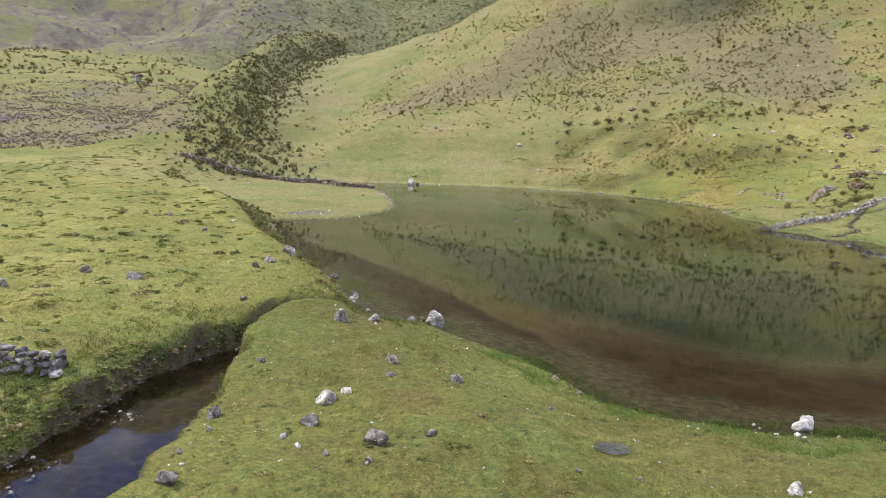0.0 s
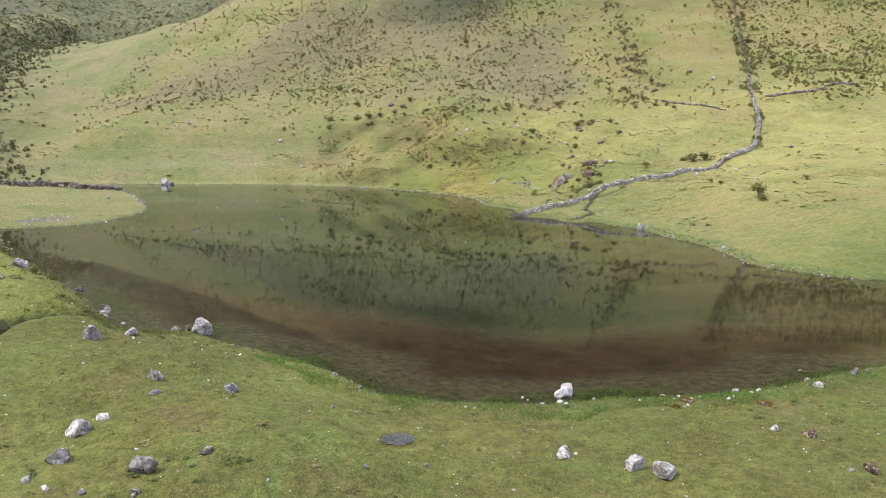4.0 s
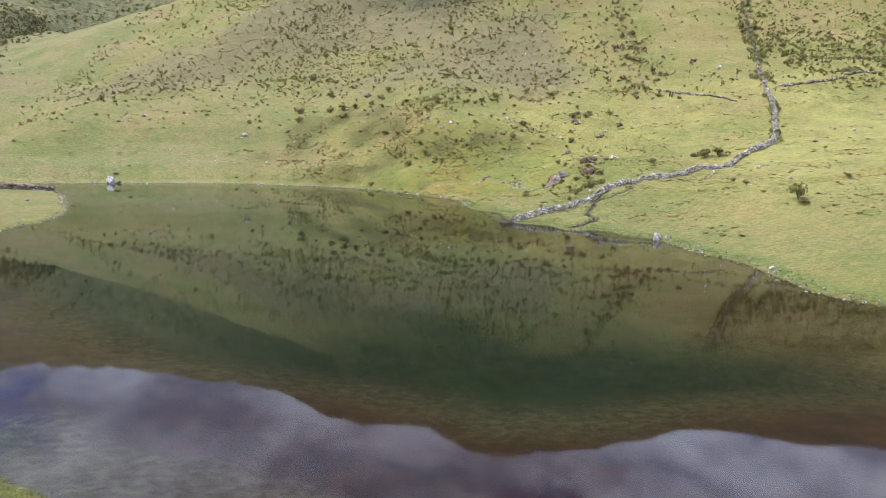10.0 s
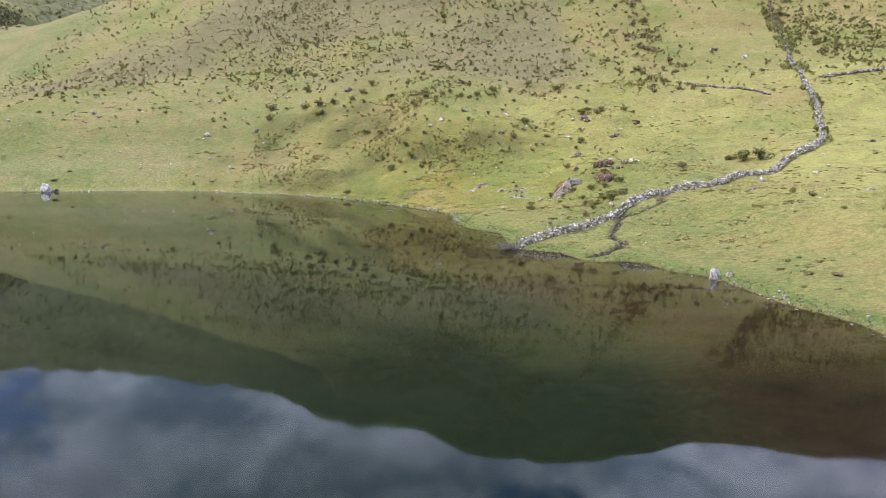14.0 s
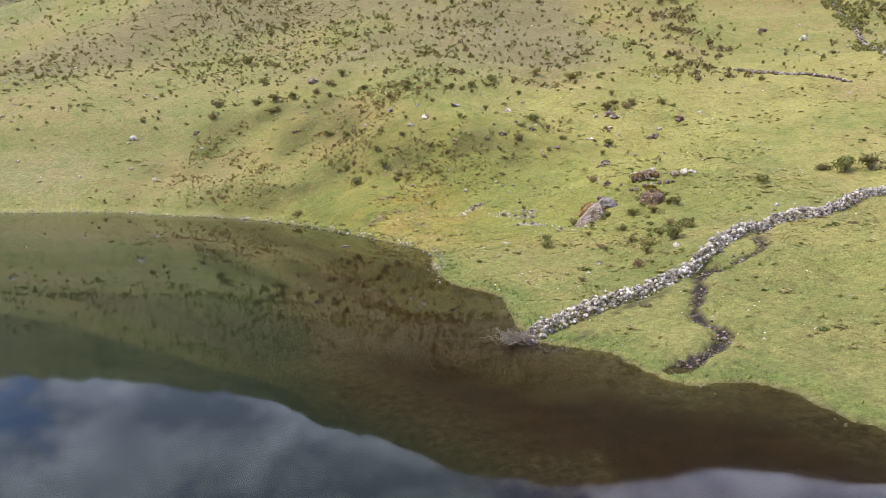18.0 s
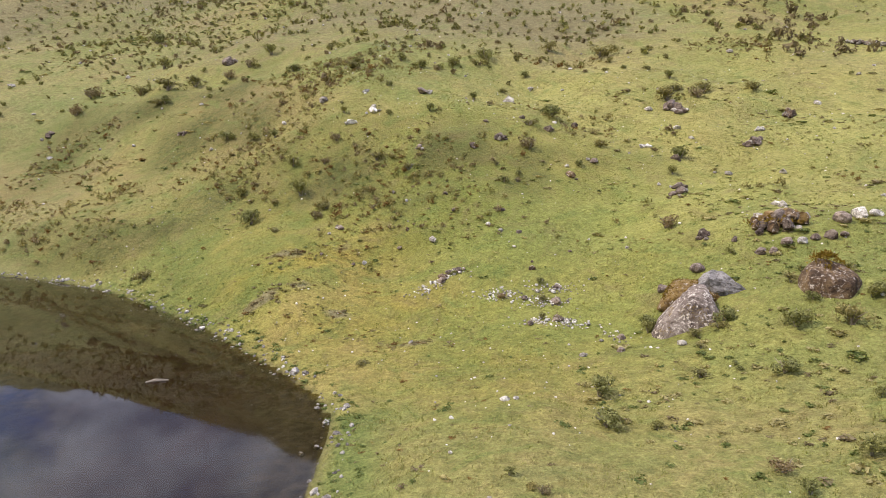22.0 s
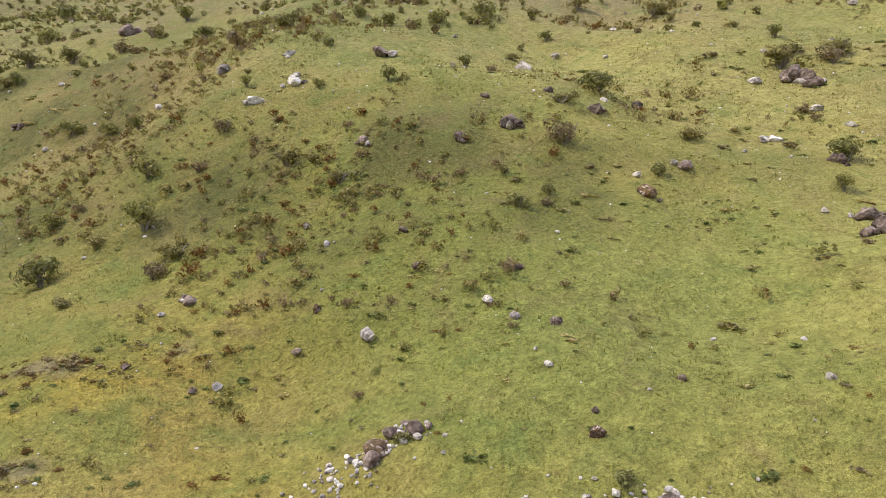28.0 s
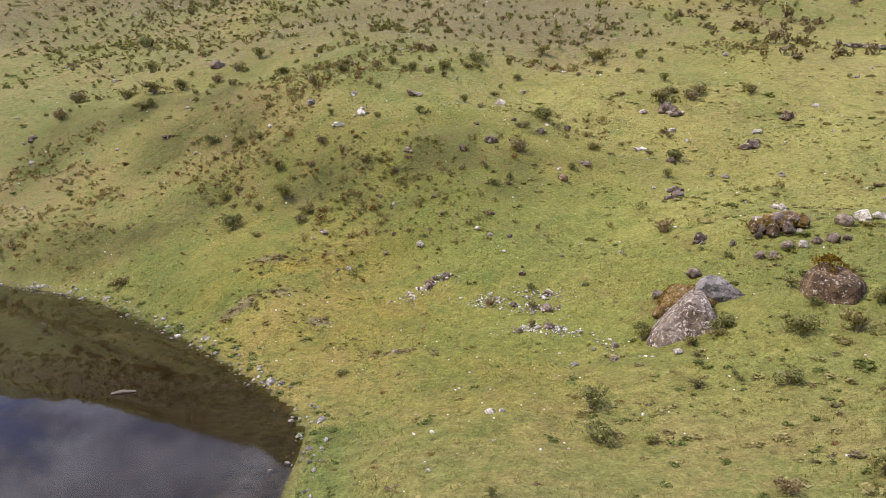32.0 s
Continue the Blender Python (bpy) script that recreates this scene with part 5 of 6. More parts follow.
# ---- heaps of field stones ----
def stone_heap(x, y, length, width, count, turn, g):
    root = empty_at("stone_heap", x, y, None, "low heap of small white field stones in grass", "stone heap", "heaps of field stones")

    def spot(spread):
        u, v = g.normal(0, length * 0.26 * spread), g.normal(0, width * 0.26 * spread)
        return x + u * math.cos(turn) - v * math.sin(turn), y + u * math.sin(turn) + v * math.cos(turn)
    for k in range(round(count * 2.4)):
        px, py = spot(1.05 if k % 4 else 1.6)
        lay_rock("stone", px, py, float(np.clip(g.lognormal(-2.05, 0.36), 0.08, 0.34)), (M_WHITE, M_WHITE, M_PALE, M_WHITE, M_PALE, M_STONE)[k % 6], int(g.integers(0, 99)), 1, 0.6, 0.9, 0.16, parent=root)
    for k in range(max(1, count // 20)):
        px, py = spot(0.8)
        lay_rock("rock", px, py, g.uniform(0.45, 0.8), (M_LICHEN, M_RUST, M_PALE)[k % 3], int(g.integers(0, 99)), 2, 0.5, 0.85, 0.16, parent=root)
    if count > 20:
        px, py = spot(1.1)
        lay_shrub(px, py, g.uniform(0.5, 0.8), int(g.choice([1, 2, 5])), g)


heaps = np.random.default_rng(33)
for hx, hy, hl, hw, hc, ht in ((12.6, 149.9, 2.6, 1.2, 46, 0.2), (13.9, 150.6, 0.8, 0.6, 7, 0.0), (16.3, 147.0, 2.6, 1.0, 46, -0.5), (18.6, 145.9, 2.2, 1.0, 34, -0.1), (19.4, 147.5, 2.4, 0.9, 34, -0.2),
                               (18.0, 143.9, 1.3, 1.0, 24, 0.1), (19.5, 143.4, 1.8, 0.9, 34, -0.4), (21.4, 141.2, 1.2, 1.4, 10, 0.6)):
    stone_heap(hx, hy, hl, hw, hc, ht, heaps)


# ---- dry-stone walls ----
def dry_wall(name, line, width, height, label, single=0, stone=0.36, detail=1, seed=1, ragged=0.15, mats=(M_STONE, M_PALE, M_LICHEN)):
    """Stones piled along a line; the first ones up to the count single are objects of their own."""
    g = np.random.default_rng(seed)
    way = rounded(line, 8, False)
    seg = np.hypot(*np.diff(way, axis=0).T)
    total = seg.sum()
    at = np.concatenate([[0], np.cumsum(seg)])
    root = empty_at(name, way[0][0], way[0][1], None, label, "stone wall")
    heaps_ = [Heap() for _ in mats]
    shapes = [rock_shape(60 + k, detail, 7) for k in range(7)]
    rows = max(2, round(height / (stone * 0.62)))
    made, s = 0, 0.0
    while s < total:
        cx, cy = np.interp(s, at, way[:, 0]), np.interp(s, at, way[:, 1])
        ex, ey = np.interp(min(s + 0.3, total), at, way[:, 0]), np.interp(min(s + 0.3, total), at, way[:, 1])
        t = math.atan2(ey - cy, ex - cx) if s + 0.05 < total else t
        z0 = max(on_ground(cx, cy), -0.15)
        tall = height * (1 + ragged * float(value_noise(s, 0.0, 2.5, seed))) * min(1, 0.45 + s / 3)
        for row in range(rows):
            level = (row + 0.35) / rows * tall
            half = width * 0.5 * (1 - 0.30 * row / rows)
            across = (-half, half) if row < rows - 1 else (-half * 0.8, 0.0, half * 0.8)
            for a in across:
                w = stone * g.uniform(0.7, 1.45)
                a2, b2 = a + g.normal(0, 0.1), g.uniform(-0.18, 0.18)
                x, y, z = cx - math.sin(t) * a2 + math.cos(t) * b2, cy + math.cos(t) * a2 + math.sin(t) * b2, z0 + level + g.normal(0, 0.06)
                size = (w * 0.62, w * g.uniform(0.26, 0.5), w * g.uniform(0.28, 0.5))
                spin = Euler((g.uniform(-0.6, 0.6), g.uniform(-0.6, 0.6), t + g.uniform(-0.9, 0.9)))
                m = int(g.choice(len(mats), p=[0.45, 0.35, 0.2]))
                if made < single and (row >= rows - 2 or a < 0):
                    ob = new("stone", rock_mesh(mats[m], int(g.integers(0, 9)), 1))
                    ob.matrix_basis = Matrix.LocRotScale((x, y, z), spin, size)
                    ob.parent = root
                    ob.matrix_parent_inverse = root.matrix_basis.inverted()
                    made += 1
                else:
                    v, f = shapes[int(g.integers(0, 7))]
                    heaps_[m].add((v * size) @ np.array(spin.to_matrix()).T + (x, y, z), f)
        s += stone * 0.92
    for m, heap in zip(mats, heaps_):
        if heap.v:
            ob = part("stone_courses", heap.mesh("stone_courses", m), None, root)
            ob.matrix_parent_inverse = root.matrix_basis.inverted()
            tagged(ob, kind="stuff")
    return root


LONG_WALL = [(13.2, 106.8), (16.2, 109.2), (19.9, 111.6), (24.3, 114.6), (27.2, 117), (30.3, 120), (33.6, 122.4), (38, 124.8), (41.6, 126.8), (46, 130.2), (51, 134.6), (57.6, 140.2), (64, 146.0), (68.3, 152.5), (72.3, 161.5), (74.8, 168), (76.8, 176)]
dry_wall("stone_wall", LONG_WALL, 0.74, 0.72, "long tumbled dry-stone wall running from the lake uphill", 300, 0.29, 1, 3, 0.35, (M_PALE, M_STONE, M_WHITE))
dry_wall("stone_wall", [(77, 176.5), (82, 190), (88, 206), (91, 214), (96, 231), (99, 243), (104, 262)], 0.55, 0.35, "ruined overgrown stone wall climbing the slope", 0, 0.45, 1, 4, 0.6, (M_LICHEN, M_STONE, M_PALE))
dry_wall("stone_wall", [(58, 186.5), (61, 182), (64.5, 177.5), (69.5, 173)], 0.5, 0.25, "low ruined stone wall across the slope", 0, 0.5, 1, 5, 0.9, (M_LICHEN, M_STONE, M_PALE))
dry_wall("stone_wall", [(80.5, 177), (86.8, 177.5), (93, 178), (104, 181)], 0.5, 0.3, "low ruined stone wall across the slope", 0, 0.5, 1, 6, 0.9, (M_LICHEN, M_STONE, M_PALE))
dry_wall("stone_wall", [(-114, 146.5), (-100, 146.5), (-88, 146.2), (-76, 145.6), (-63, 146)], 1.0, 1.0, "dark dry-stone wall across the flat spit", 0, 0.55, 1, 7, 0.3, (M_LICHEN, M_STONE, M_LICHEN))
dry_wall("stone_wall", [(-30.5, 18.8), (-28, 19.9), (-25.9, 21.2), (-24.3, 22.8)], 0.75, 0.85, "short blue-grey dry-stone wall ending at the brook", 90, 0.5, 1, 8, 0.2, (M_SLATE, M_STONE, M_PALE))


# ---- brushwood at the end of the wall ----
def brushwood():
    g = np.random.default_rng(9)
    root = empty_at("brushwood", 12.4, 106.6, 0.0, "tangle of bleached dead branches at the wall's lake end", "driftwood")
    for k in range(210):
        a = g.uniform(0, 6.28)
        base = np.array((0.1 + 0.6 * g.normal(), -0.2 + 0.42 * g.normal(), g.uniform(0.02, 0.5)))
        length = g.uniform(0.3, 0.85)
        d = np.array((math.cos(a), math.sin(a), g.uniform(-0.05, 0.55)))
        pts = [base]
        for j in range(4):
            d = d + 0.35 * g.normal(size=3) * (1, 1, 0.6)
            d /= np.linalg.norm(d)
            pts.append(pts[-1] + d * length / 4)
        pts = np.array(pts)
        pts[:, 2] = np.maximum(pts[:, 2], 0.02)
        r = g.uniform(0.012, 0.028)
        part("branch", soup("branch", *tube(pts, [r, r * 0.85, r * 0.65, r * 0.45, r * 0.2]), M_WOOD), None, root)
    for k in range(3):
        x, y = 13.9 + 1.9 * k, 107.2 + 1.5 * k
        post = Heap()
        post.add(*tube([(0, 0, -0.3), (g.normal(0, 0.1), g.normal(0, 0.1), 0.5), (g.normal(0, 0.2), g.normal(0, 0.2), 0.95)], (0.05, 0.04, 0.025)))
        ob = new("stake", post.mesh("stake", M_WOOD))
        ob.matrix_basis = Matrix.Translation((x - 0.3, y + 0.3, max(on_ground(x, y), 0)))
        tagged(ob, "bleached crooked stake leaning at the stone wall", "stake", "stakes along the wall")
    log = new("driftwood_log", soup("driftwood_log", *tube([(-0.5, -0.12, 0), (-0.1, 0.02, 0.05), (0.45, 0.15, 0.02)], (0.05, 0.09, 0.05), 7), M_WOOD))
    log.matrix_basis = pose(-0.2, 139.7, 0.0)
    tagged(log, "short bleached log floating in the lake", "driftwood")


brushwood()


# ---- the far hut ----
def hut():
    x, y = -272, 316
    root = empty_at("hut", x, y, None, "small whitewashed hut with a dark roof in the valley", "hut")
    root.matrix_basis = root.matrix_basis @ pose(0, 0, 0, 0, 0, -28)

    def box(sx, sy, sz, px, py, pz):
        bm = bmesh.new()
        bmesh.ops.create_cube(bm, size=1.0, matrix=Matrix.Translation((px, py, pz)) @ Matrix.Diagonal((sx, sy, sz, 1)))
        bmesh.ops.bevel(bm, geom=list(bm.edges), offset=0.04, segments=1)
        return bm
    wall = part("wall", box(4.2, 3.2, 2.8, 0, 0, 1.1), M_WHITE, root, "whitewashed stone wall")
    bm = bmesh.new()
    vs = [bm.verts.new(p) for p in ((-2.4, -2.0, 2.25), (4.6, -2.0, 2.25), (4.6, 2.0, 2.25), (-2.4, 2.0, 2.25), (-2.2, 0, 3.5), (4.4, 0, 3.5))]
    for q in ((0, 1, 5, 4), (2, 3, 4, 5), (1, 2, 5), (3, 0, 4), (3, 2, 1, 0)):
        bm.faces.new([vs[i] for i in q])
    part("roof", bm, M_LICHEN, root, "dark thatched roof")
    part("door", box(0.9, 0.12, 1.8, 0.6, -1.66, 0.9), M_WOOD, wall, "weathered plank door")


hut()


# ---- what nobody could count ----
def scatter(count, x0, x1, y0, y1, keep, seed):
    g = np.random.default_rng(seed)
    x, y = g.uniform(x0, x1, count), g.uniform(y0, y1, count)
    z, d = on_grid(x, y), on_grid(x, y, "d")
    ok = keep(x, y, z, d, g.random(count))
    return x[ok], y[ok], z[ok], d[ok], g


def tufts(name, x, y, z, g, mat, blades, tall, wide, label):
    n = len(x)
    c = np.repeat(np.stack([x, y, z], 1), blades, 0)
    a = g.uniform(0, 6.283, n * blades)
    lean = g.uniform(0.25, 1.0, n * blades)
    h = tall * g.uniform(0.5, 1.2, n * blades) * np.repeat(g.uniform(0.6, 1.4, n), blades)
    d = np.stack([np.cos(a), np.sin(a)], 1)
    root = c.copy()
    root[:, :2] += d * (wide * 0.5 * g.random(n * blades))[:, None]
    tip = root.copy()
    tip[:, :2] += d * (h * lean * 0.8)[:, None]
    tip[:, 2] += h
    s = np.stack([-d[:, 1], d[:, 0], 0 * a], 1) * (0.015 * g.uniform(0.6, 1.4, n * blades))[:, None]
    root[:, 2] -= 0.03
    v = np.stack([root - s, root + s, tip], 1).reshape(-1, 3)
    ob = new(name, soup(name, v, np.arange(len(v)).reshape(-1, 3), mat))
    return tagged(ob, label, "grass", kind="stuff")


def patchy(x, y, size, seed, cut):
    return fractal(x, y, size, 3, seed) > cut


dx, dy, dz, dd, dg = scatter(36000, -40, 24, 12, 50, lambda x, y, z, d, u: (d > 0.05) & (z > 0.03) & (u < np.where(patchy(x, y, 2.2, 301, 0.05), 0.9, 0.25)), 50)
tufts("grass_tufts", dx, dy, dz, dg, M_GRASS, 6, 0.075, 0.30, "short green tufted grass of the lakeside meadow")
dx, dy, dz, dd, dg = scatter(9000, -40, 24, 12, 50, lambda x, y, z, d, u: (d > 0.4) & (z > 0.1) & patchy(x, y, 3.0, 307, 0.25), 51)
tufts("straw_tufts", dx, dy, dz, dg, M_STRAW, 8, 0.075, 0.28, "dry straw-coloured grass tufts in the meadow")
dx, dy, dz, dd, dg = scatter(60000, -16, 48, 100, 182, lambda x, y, z, d, u: (d > 0.05) & (u < np.where(patchy(x, y, 2.4, 311, 0.05), 0.9, 0.22)), 52)
tufts("grass_tufts", dx, dy, dz, dg, M_GRASS, 6, 0.0755, 0.32, "short green tufted grass of the hillside pasture")
dx, dy, dz, dd, dg = scatter(20000, -16, 48, 110, 190, lambda x, y, z, d, u: (d > 0.5) & patchy(x, y, 3.2, 317, 0.22), 53)
tufts("straw_tufts", dx, dy, dz, dg, M_STRAW, 8, 0.085, 0.3, "dry straw-coloured grass tufts on the hillside")
dx, dy, dz, dd, dg = scatter(26000, -24, 36, 28, 125, lambda x, y, z, d, u: (d > -0.4) & (d < 1.4) & (u < np.where(y < 60, 0.4, 0.85)), 54)
tufts("sedge_fringe", dx, dy, np.maximum(dz, -0.05), dg, M_REED, 6, 0.17, 0.25, "green sedge fringe along the waterline")


dx, dy, dz, dd, dg = scatter(60000, -9, 24, 26, 42, lambda x, y, z, d, u: (d > -0.9 + 0.7 * fractal(x, y, 3, 2, 303)) & (d < 2.6) & (u < np.where(patchy(x, y, 1.4, 305, 0.0), 0.85, 0.18)), 57)
tufts("water_weed", dx, dy, np.maximum(dz, -0.04), dg, M_WEED, 5, 0.09, 0.42, "bright green weed matted over the marshy shallows")


dx, dy, dz, dd, dg = scatter(26000, -95, -24, 16, 110, lambda x, y, z, d, u: (d > 0.4) & (z > 0.3) & (u < np.where(patchy(x, y, 3.5, 321, 0.05), 0.8, 0.15)), 55)
tufts("meadow_tufts", dx, dy, dz, dg, M_GRASS, 5, 0.12, 0.35, "tussocky yellow-green grass of the raised meadow")
dx, dy, dz, dd, dg = scatter(9000, -28, -12, 4, 44, lambda x, y, z, d, u: (line_distance(x, y, STREAM)[0] < 5.5) & (z > 0.1) & (z < 1.9), 56)
tufts("bank_grass", dx, dy, dz, dg, M_REED, 6, 0.2, 0.3, "green grass hanging down the brook's banks")


def strew(name, x, y, z, sizes, mat, seed, label, category="stones", detail=1):
    g = np.random.default_rng(seed)
    shapes = [rock_shape(80 + k, detail, 6) for k in range(6)]
    heap = Heap()
    for px, py, pz, w in zip(x, y, z, sizes):
        v, f = shapes[int(g.integers(0, 6))]
        heap.add((v * (w * 0.55, w * 0.45, w * 0.36)) @ turned(g).T + (px, py, pz + w * 0.1), f)
    return tagged(new(name, heap.mesh(name, mat)), label, category, kind="stuff")


dx, dy, dz, dd, dg = scatter(900, -30, 24, 13, 46, lambda x, y, z, d, u: (d > 0.1) & (z > 0.05) & (u < 0.75), 60)
strew("pebbles", dx, dy, dz, dg.lognormal(-2.7, 0.4, len(dx)), M_WHITE, 61, "small whitish stones strewn in the meadow")
dx, dy, dz, dd, dg = scatter(2400, -14, 50, 104, 182, lambda x, y, z, d, u: (d > 0.3) & (u < np.where(patchy(x, y, 9, 331, 0.1), 0.9, 0.3)), 62)
strew("pebbles", dx, dy, dz, dg.lognormal(-2.35, 0.42, len(dx)), M_WHITE, 63, "small whitish stones strewn over the hillside turf")
dx, dy, dz, dd, dg = scatter(60000, -76, 36, 56, 173, lambda x, y, z, d, u: (d > -0.7) & (d < 0.9) & (u < np.where((x > 9) & (y > 94) & (y < 127), 0.06, 0.6)), 64)
strew("shore_stones", dx, dy, np.maximum(dz, -0.08), dg.lognormal(-1.75, 0.45, len(dx)), M_STONE, 65, "grey and pale stones along the waterline")
dx, dy, dz, dd, dg = scatter(14000, -27, 24, 8, 45, lambda x, y, z, d, u: (((d > -1.2) & (d < 0.5) & (u < 0.14)) | ((line_distance(x, y, STREAM)[0] < 3.4) & (z < 0.25) & (z > -0.2) & (u < np.where((y < 14) | ((y > 23.5) & (y < 28.5)), 0.8, 0.08)))), 66)
strew("shore_stones", dx, dy, dz, dg.lognormal(-1.9, 0.5, len(dx)), M_STONE, 67, "grey stones in the brook and along the near waterline")
dx, dy, dz, dd, dg = scatter(9000, 17, 37, 100, 127, lambda x, y, z, d, u: (line_distance(x, y, BROOK)[0] < 0.55) & (u < 0.55), 68)
strew("brook_stones", dx, dy, dz, dg.lognormal(-1.9, 0.4, len(dx)), M_LICHEN, 69, "dark wet stones in the small brook")
dx, dy, dz, dd, dg = scatter(80000, -370, -110, 90, 370, lambda x, y, z, d, u: (np.hypot(x, y) > 203) & (np.hypot(x, y) < 405) & (np.degrees(np.arctan2(x, y)) < -36.5) & (u < np.where(patchy(x, y, 16, 341, 0.0), 0.7, 0.2)), 70)
strew("valley_rubble", dx, dy, dz, dg.lognormal(-0.55, 0.45, len(dx)), M_RUBBLE, 71, "grey-brown boulders strewn over the valley floor")
dx, dy, dz, dd, dg = scatter(900, -90, 110, 120, 300, lambda x, y, z, d, u: (d > 1) & (u < 0.7), 72)
strew("slope_stones", dx, dy, dz, dg.lognormal(-0.95, 0.5, len(dx)), M_PALE, 73, "pale stones dotted over the hillside")


def far_shrubs(name, x, y, z, size, mat, seed, label, leaves=40, leaf=0.15):
    g = np.random.default_rng(seed)
    clouds = [leaf_cloud(np.random.default_rng(seed + k), leaves, np.array((0.6, 0.6, 0.75)), leaf, 5) for k in range(8)]
    heap = Heap()
    for px, py, pz, w in zip(x, y, z, size):
        v, f = clouds[int(g.integers(0, 8))]
        c, s = math.cos(px * 7.1), math.sin(px * 7.1)
        q = v * (w, w, w * g.uniform(0.85, 1.3))
        heap.add(np.stack([q[:, 0] * c - q[:, 1] * s + px, q[:, 0] * s + q[:, 1] * c + py, q[:, 2] + pz - 0.05 * w], 1), f)
    return tagged(new(name, heap.mesh(name, mat)), label, "shrubs", kind="stuff")


def clear_of_lists(x, y):
    return ~((x > -8) & (x < 46) & (y > 100) & (y < 180))


def hill_cover(x, y, z, d, u):
    clump = fractal(x, y, 16, 3, 351)
    dense = step(z, 9, 20) * (0.20 + 0.65 * step(clump, -0.2, 0.6)) * (1 + 1.0 * step(z, 24, 60))
    dense = dense * np.where((x > 52) & (x < 92), 0.18, 1.0) * np.where(x > 94, 2.0, 1.0) * np.where((x < -50) & (y > 225), 0.6, 1.0)
    return (d > 3) & (u < 0.5 * dense) & clear_of_lists(x, y)


for many, lo_z, hi_z, span, leaves_, base_size, sd0 in ((34000, 9, 60, 340, 44, -0.36, 80), (62000, 20, 400, 480, 26, -0.50, 180)):
    dx, dy, dz, dd, dg = scatter(many, -110, 190, 172, span, lambda x, y, z, d, u: hill_cover(x, y, z, d, u) & (z > lo_z) & (z < hi_z), sd0)
    size = np.clip(dg.lognormal(base_size, 0.38, len(dx)), 0.35, 2.4)
    half = dg.random(len(dx))
    for mat_, lo, hi, sd, lab in ((M_BUSH, 0.0, 0.42, 81, "dark green shrubs dotted over the hillside"), (M_BUSH2, 0.42, 0.8, 82, "olive green shrubs dotted over the hillside"), (M_DEADBUSH, 0.8, 1.01, 83, "dry grey-brown shrubs on the hillside")):
        k = (half >= lo) & (half < hi)
        far_shrubs("hillside_shrubs", dx[k], dy[k], dz[k], size[k], mat_, sd, lab, leaves_, 0.15 if leaves_ > 30 else 0.17)


def heath_cover(x, y, z, d, u):
    clump = fractal(x, y, 9, 3, 361) + 0.6 * fractal(x, y, 2.5, 2, 366)
    band = np.exp(-((x - 14) / 24) ** 2 - ((y - 164) / 7) ** 2) + np.exp(-((x + 12) / 18) ** 2 - ((y - 170) / 9) ** 2) + 0.8 * step(y, 172, 182)
    return (d > 2) & (u < np.clip(band, 0, 1) * step(clump, -0.35, 0.75))


dx, dy, dz, dd, dg = scatter(15000, -30, 50, 150, 190, heath_cover, 94)
pick = dg.random(len(dx))
for mat_, lo, hi, sd, lab in ((M_BUSH2, 0.0, 0.45, 95, "low olive heath plants in the hollow"), (M_DEADBUSH, 0.45, 0.72, 96, "grey-brown dry heath twigs in the hollow"), (M_RED, 0.72, 0.88, 97, "rusty dead ferns in the hollow"), (M_BUSH, 0.88, 1.01, 98, "small dark green shrubs in the hollow")):
    k = (pick >= lo) & (pick < hi)
    far_shrubs("heath_plants", dx[k], dy[k], dz[k], np.clip(dg.lognormal(-1.05, 0.45, k.sum()), 0.15, 1.0), mat_, sd, lab, 56, 0.10)


def tussocks(name, x, y, z, size, mat, seed, label):
    g = np.random.default_rng(seed)
    heap = Heap()
    shapes = [leaf_cloud(np.random.default_rng(seed + k), 54, np.array((0.62, 0.62, 0.5)), 0.125, 5) for k in range(6)]
    for px, py, pz, w in zip(x, y, z, size):
        v, f = shapes[int(g.integers(0, 6))]
        t = g.uniform(0, 6.28)
        q = v * (w, w, w * g.uniform(0.28, 0.55))
        heap.add(np.stack([q[:, 0] * math.cos(t) - q[:, 1] * math.sin(t) + px, q[:, 0] * math.sin(t) + q[:, 1] * math.cos(t) + py, q[:, 2] + pz - 0.06 * w], 1), f)
    return tagged(new(name, heap.mesh(name, mat)), label, "grass", kind="stuff")


dx, dy, dz, dd, dg = scatter(8500, -130, -23, 20, 150, lambda x, y, z, d, u: (d > 0.8) & (z > 1.2) & (u < np.where(patchy(x, y, 6, 381, 0.0), 0.85, 0.3)), 100)
pick = dg.random(len(dx))
for mat_, lo, hi, sd, lab in ((M_GRASS, 0.0, 0.5, 101, "yellow-green tussocks of the raised meadow"), (M_REED, 0.5, 0.85, 102, "dark green tussocks of the raised meadow"), (M_DEADBUSH, 0.85, 1.01, 103, "brown dry tussocks of the raised meadow")):
    k = (pick >= lo) & (pick < hi)
    tussocks("meadow_tussocks", dx[k], dy[k], dz[k], np.clip(dg.lognormal(-0.3, 0.4, k.sum()), 0.35, 1.7), mat_, sd, lab)
dx, dy, dz, dd, dg = scatter(2600, -18, 24, 12, 42, lambda x, y, z, d, u: (d > 0.3) & (z > 0.1) & (u < np.where(patchy(x, y, 4, 383, 0.1), 0.6, 0.12)), 104)
pick = dg.random(len(dx))
